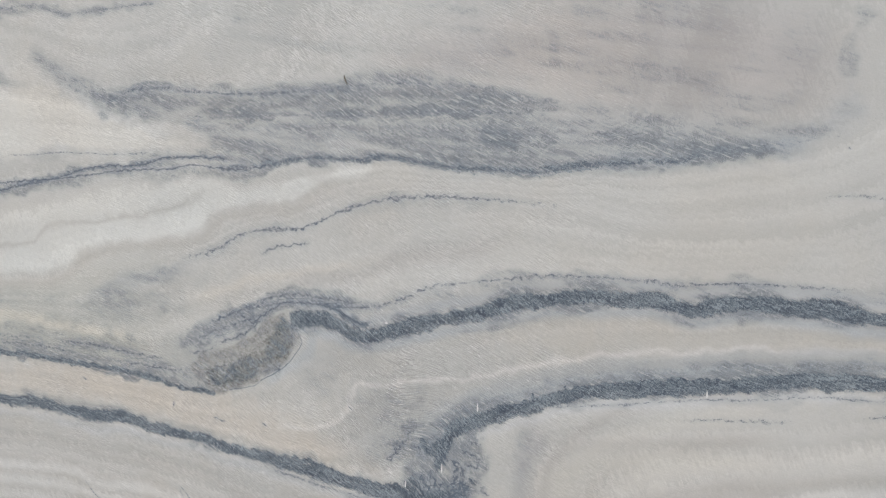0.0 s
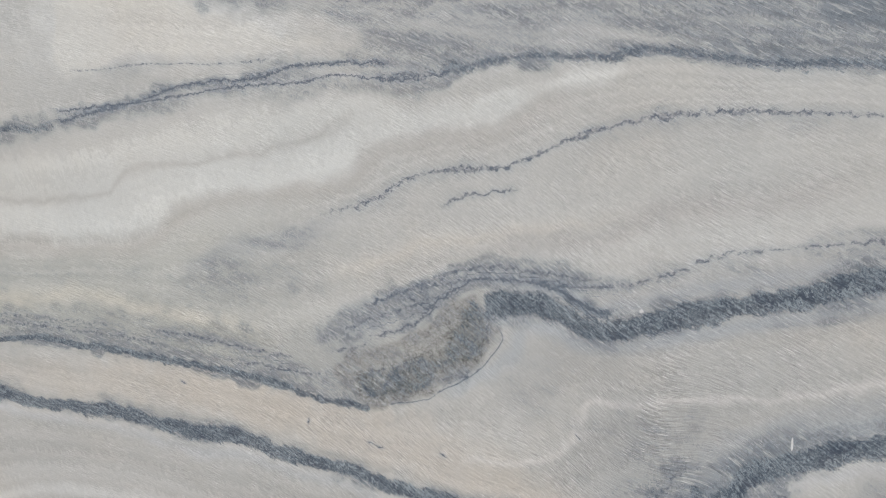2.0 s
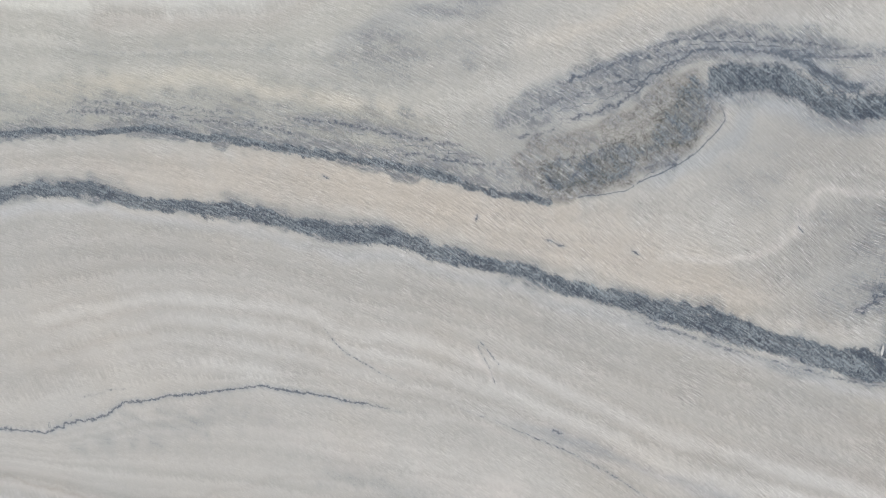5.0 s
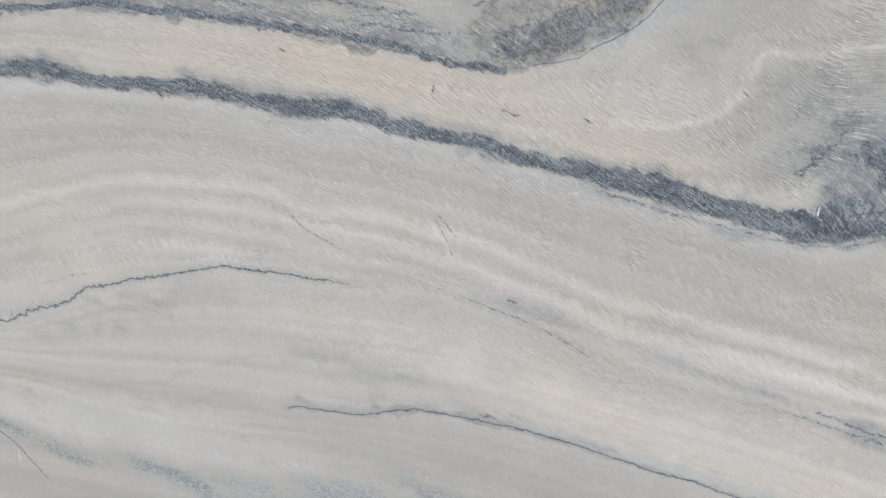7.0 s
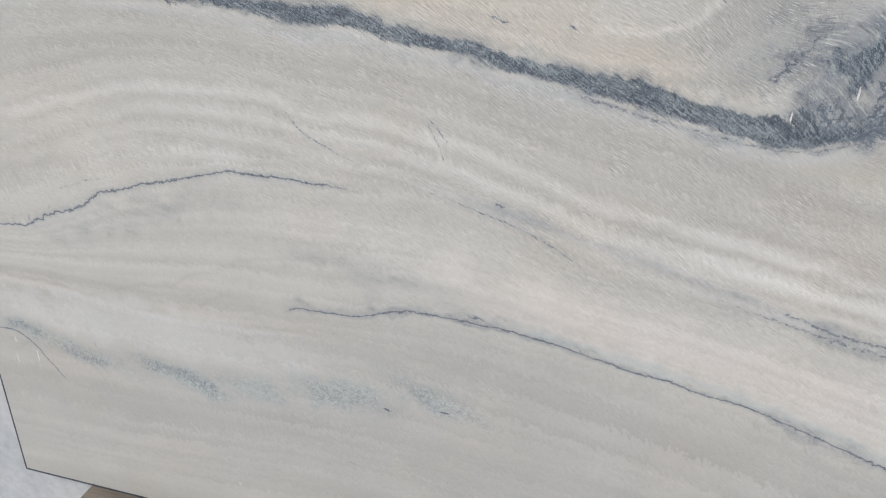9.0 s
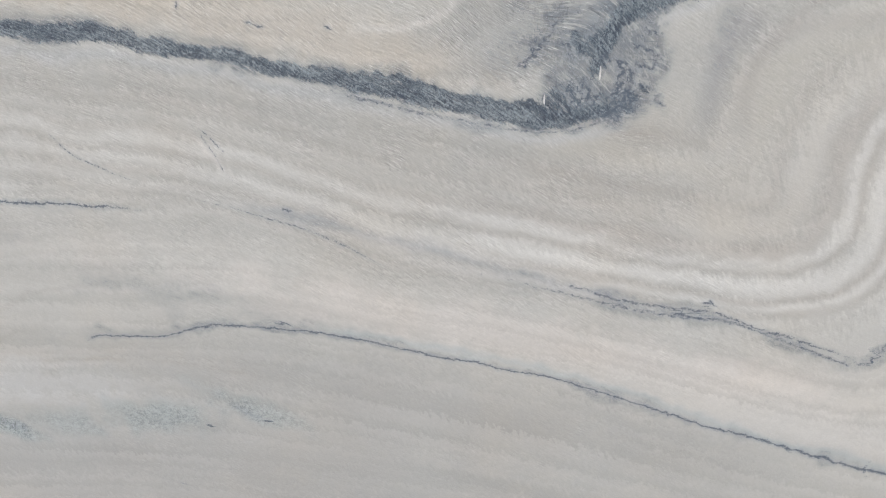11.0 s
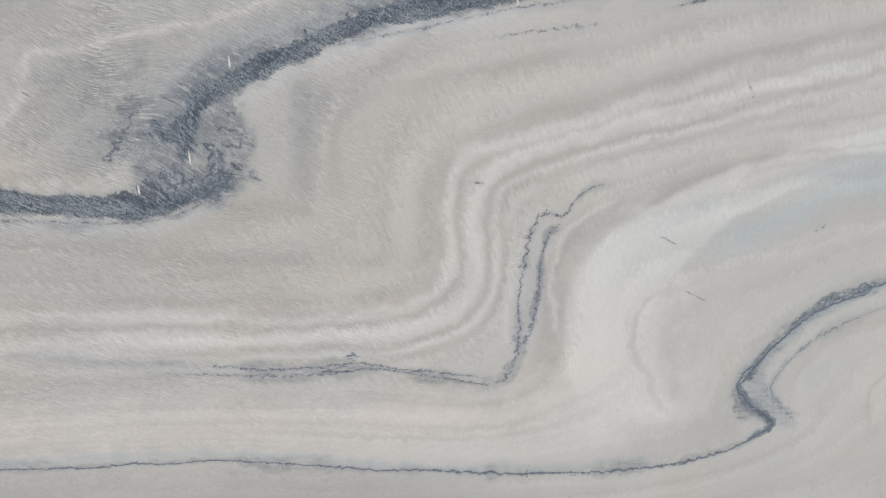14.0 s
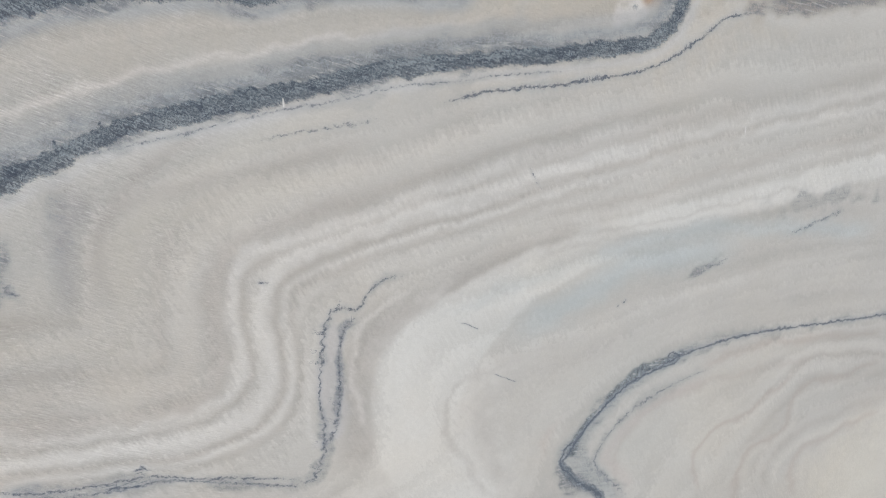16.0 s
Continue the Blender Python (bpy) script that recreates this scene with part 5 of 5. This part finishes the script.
# ---- meshes ----
def face_mesh(name, cells, wall):
    """The cells of the face that belong to one piece, with side walls going back into the stone."""
    pad = np.pad(cells, 1)
    ids = np.full((NZ, NX), -1)
    used = np.zeros((NZ, NX), bool)
    used[:-1, :-1] |= cells
    used[1:, :-1] |= cells
    used[:-1, 1:] |= cells
    used[1:, 1:] |= cells
    count = int(used.sum())
    ids[used] = np.arange(count)
    a, b, c, d = ids[:-1, :-1][cells], ids[:-1, 1:][cells], ids[1:, 1:][cells], ids[1:, :-1][cells]
    quads = [np.stack([a, b, c, d], 1)]
    inner = pad[1:-1, 1:-1]
    for other, p, q in ((pad[:-2, 1:-1], (0, 0), (0, 1)), (pad[2:, 1:-1], (1, 1), (1, 0)), (pad[1:-1, :-2], (1, 0), (0, 0)), (pad[1:-1, 2:], (0, 1), (1, 1))):
        j, i = np.nonzero(inner & ~other)
        p, q = ids[j + p[0], i + p[1]], ids[j + q[0], i + q[1]]
        quads.append(np.stack([q, p, p + count, q + count], 1))
    quads = np.concatenate(quads)
    co = np.empty((count * 2, 3), np.float32)
    co[:count] = np.stack([XX[used], np.full(count, FACE), ZZ[used]], 1)
    co[count:] = co[:count] + np.array([0, wall, 0], np.float32)
    me = bpy.data.meshes.new(name)
    me.vertices.add(count * 2)
    me.vertices.foreach_set("co", co.ravel())
    me.loops.add(quads.size)
    me.loops.foreach_set("vertex_index", quads.astype(np.int32).ravel())
    me.polygons.add(len(quads))
    me.polygons.foreach_set("loop_start", np.arange(0, quads.size, 4, dtype=np.int32))
    me.polygons.foreach_set("use_smooth", np.zeros(len(quads), bool))
    me.update(calc_edges=True)
    twice = lambda v: np.concatenate([v[used], v[used]]).astype(np.float32)
    colour = np.concatenate([twice(tone), np.ones((count * 2, 1), np.float32)], 1)
    me.attributes.new("tone", "FLOAT_COLOR", "POINT").data.foreach_set("color", colour.ravel())
    me.attributes.new("field", "FLOAT_VECTOR", "POINT").data.foreach_set("vector", twice(np.stack([grey, dark, layer], 2)).ravel())
    me.attributes.new("seam_a", "FLOAT_VECTOR", "POINT").data.foreach_set("vector", twice(seams["a"]).ravel())
    me.attributes.new("seam_b", "FLOAT_VECTOR", "POINT").data.foreach_set("vector", twice(seams["b"]).ravel())
    me.attributes.new("fibres", "FLOAT_VECTOR", "POINT").data.foreach_set("vector", twice(fibres).ravel())
    me.materials.append(MARBLE)
    return me


def box(bm, lo, hi, bevel=0.0, cuts=0):
    """An upright box, with its edges eased."""
    made = bmesh.ops.create_cube(bm, size=1.0, matrix=Matrix.LocRotScale((Vector(lo) + Vector(hi)) / 2, None, Vector(hi) - Vector(lo)))
    if bevel:
        edges = {e for v in made["verts"] for e in v.link_edges}
        bmesh.ops.bevel(bm, geom=list(edges), offset=bevel, segments=2, affect="EDGES")


def part(name, bm, mat, parent=None, label="", sleek=False):
    """Links a bmesh as one mesh object, under a thing where one is given."""
    me = bpy.data.meshes.new(name)
    bm.to_mesh(me)
    bm.free()
    me.materials.append(mat)
    for p in me.polygons:
        p.use_smooth = sleek
    ob = new(name, me)
    ob.parent = parent
    if label:
        ob["label"] = label
    return ob


cell = owner[:-1, :-1]
slab = new("marble_slab", face_mesh("marble_slab", cell == 0, 0.004))
tagged(slab, "upright cream and grey banded marble slab with dark blue veins", "stone slab", kind="thing")
for number, (name, label) in enumerate(pieces, 1):
    if (cell == number).sum() > 10:
        ob = new(name, face_mesh(name, cell == number, 0.004))
        ob.parent = slab
        ob["label"] = label

bm = bmesh.new()
box(bm, (X0 + 0.0005, FACE + 0.0042, Z0 + 0.0005), (X1, FACE + THICK, Z1))
part("back_layer", bm, SAWN, slab, "sawn rough back of the slab")
# added dark strips that stand in for the shadowed gap round the slab
for name, lo, hi in (("side_gap_strip", (X0 - 0.0030, FACE - 0.0004, Z0 - 0.003), (X0, FACE + 0.012, Z1)), ("bottom_gap_strip", (X0, FACE - 0.0004, Z0 - 0.0036), (X1, FACE + 0.012, Z0))):
    bm = bmesh.new()
    box(bm, lo, hi, 0.0006)
    part(name, bm, GAP_SHADE, slab, "dark line for the shadowed gap along the slab's edge")

# ---- round the slab ----
GROUND = 0.10
bm = bmesh.new()
bmesh.ops.create_grid(bm, x_segments=60, y_segments=60, size=400, matrix=Matrix.Translation((0, 0, GROUND)))
for v in bm.verts:
    v.co.x, v.co.y = math.copysign(abs(v.co.x / 400) ** 3 * 400, v.co.x), math.copysign(abs(v.co.y / 400) ** 3 * 400, v.co.y)
tagged(part("ground", bm, CONCRETE), "pale dusty concrete yard", "ground", kind="structure")

bm = bmesh.new()
box(bm, (-2.1, FACE + 0.024, GROUND), (1.35, FACE + 0.044, 1.86), 0.001)
rear = tagged(part("rear_slab", bm, BACK_STONE), "pale blue-grey polished slab standing behind the banded one", "stone slab", kind="thing")

bm = bmesh.new()
box(bm, (-1.262, FACE - 0.06, GROUND), (1.40, FACE + 0.0225, Z0 - 0.004), 0.006)
tagged(part("timber_bearer", bm, TIMBER), "weathered brown timber bearer under the slab", "timber beam")


def pebble(name, x, y, z, size, seed, mat, flat=1.0, wide=1.0, tall=1.0):
    r = random.Random(seed)
    bm = bmesh.new()
    bmesh.ops.create_icosphere(bm, subdivisions=2, radius=size)
    for v in bm.verts:
        v.co *= 1 + 0.35 * noise.noise(v.co / size * 1.1 + Vector((seed, 0, 0))) + r.uniform(-0.06, 0.06)
        v.co = Vector((v.co.x * wide, v.co.y * flat, v.co.z * tall))
    ob = part(name, bm, mat)
    ob.location = (x, y, z)
    return ob


for k in range(26):
    x, y, size = rng.uniform(-1.75, -1.20), FACE - rng.uniform(0.09, 0.55), rng.uniform(0.003, 0.009)
    tagged(pebble("stone_chip", x, y, GROUND + size * 0.5, size, k, CHIP, 1.0, 1.2, 0.7), "white marble chip on the concrete yard", "stone chip", "chips by the slab")

# a scrap of twig caught on the face
bm = bmesh.new()
for k, (a, b, r) in enumerate((((0, 0, 0.006), (0.001, -0.001, 0.0), 0.0011), ((0.001, -0.001, 0.0), (0.005, -0.0008, -0.0075), 0.0009), ((0.0012, -0.001, -0.001), (0.0045, -0.002, 0.002), 0.0005))):
    a, b = Vector(a), Vector(b)
    bmesh.ops.create_cone(bm, segments=7, radius1=r, radius2=r * 0.6, depth=(b - a).length * 1.1, cap_ends=True, matrix=Matrix.Translation((a + b) / 2) @ (b - a).to_track_quat("Z", "Y").to_matrix().to_4x4())
twig = part("twig", bm, BARK, sleek=True)
twig.location = (-0.399, FACE - 0.0006, 1.553)
twig.scale = (0.85, 0.85, 0.85)
tagged(twig, "scrap of dry brown twig stuck to the marble", "twig")

# dried white runs of slurry on the polished face
RUNS = ((-0.321, 0.994, 0.010), (-0.268, 1.022, 0.014), (-0.217, 1.112, 0.012), (0.075, 1.151, 0.010), (0.675, 1.056, 0.012), (-1.340, 0.500, 0.018), (-1.300, 0.512, 0.022), (-1.335, 0.535, 0.010), (-0.975, 0.345, 0.006), (-0.86, 0.315, 0.010), (-0.345, 1.222, 0.006))
for k, (x, z, tall) in enumerate(RUNS):
    run = pebble("slurry_run", x, FACE - 0.0002, z, 0.001, 40 + k, LIME, 0.2, 1.0 if k < 10 else 1.8, tall / 0.002 if k < 10 else 1.8)
    tagged(run, "thin white run of dried slurry on the marble", "slurry run", "white runs on the slab")
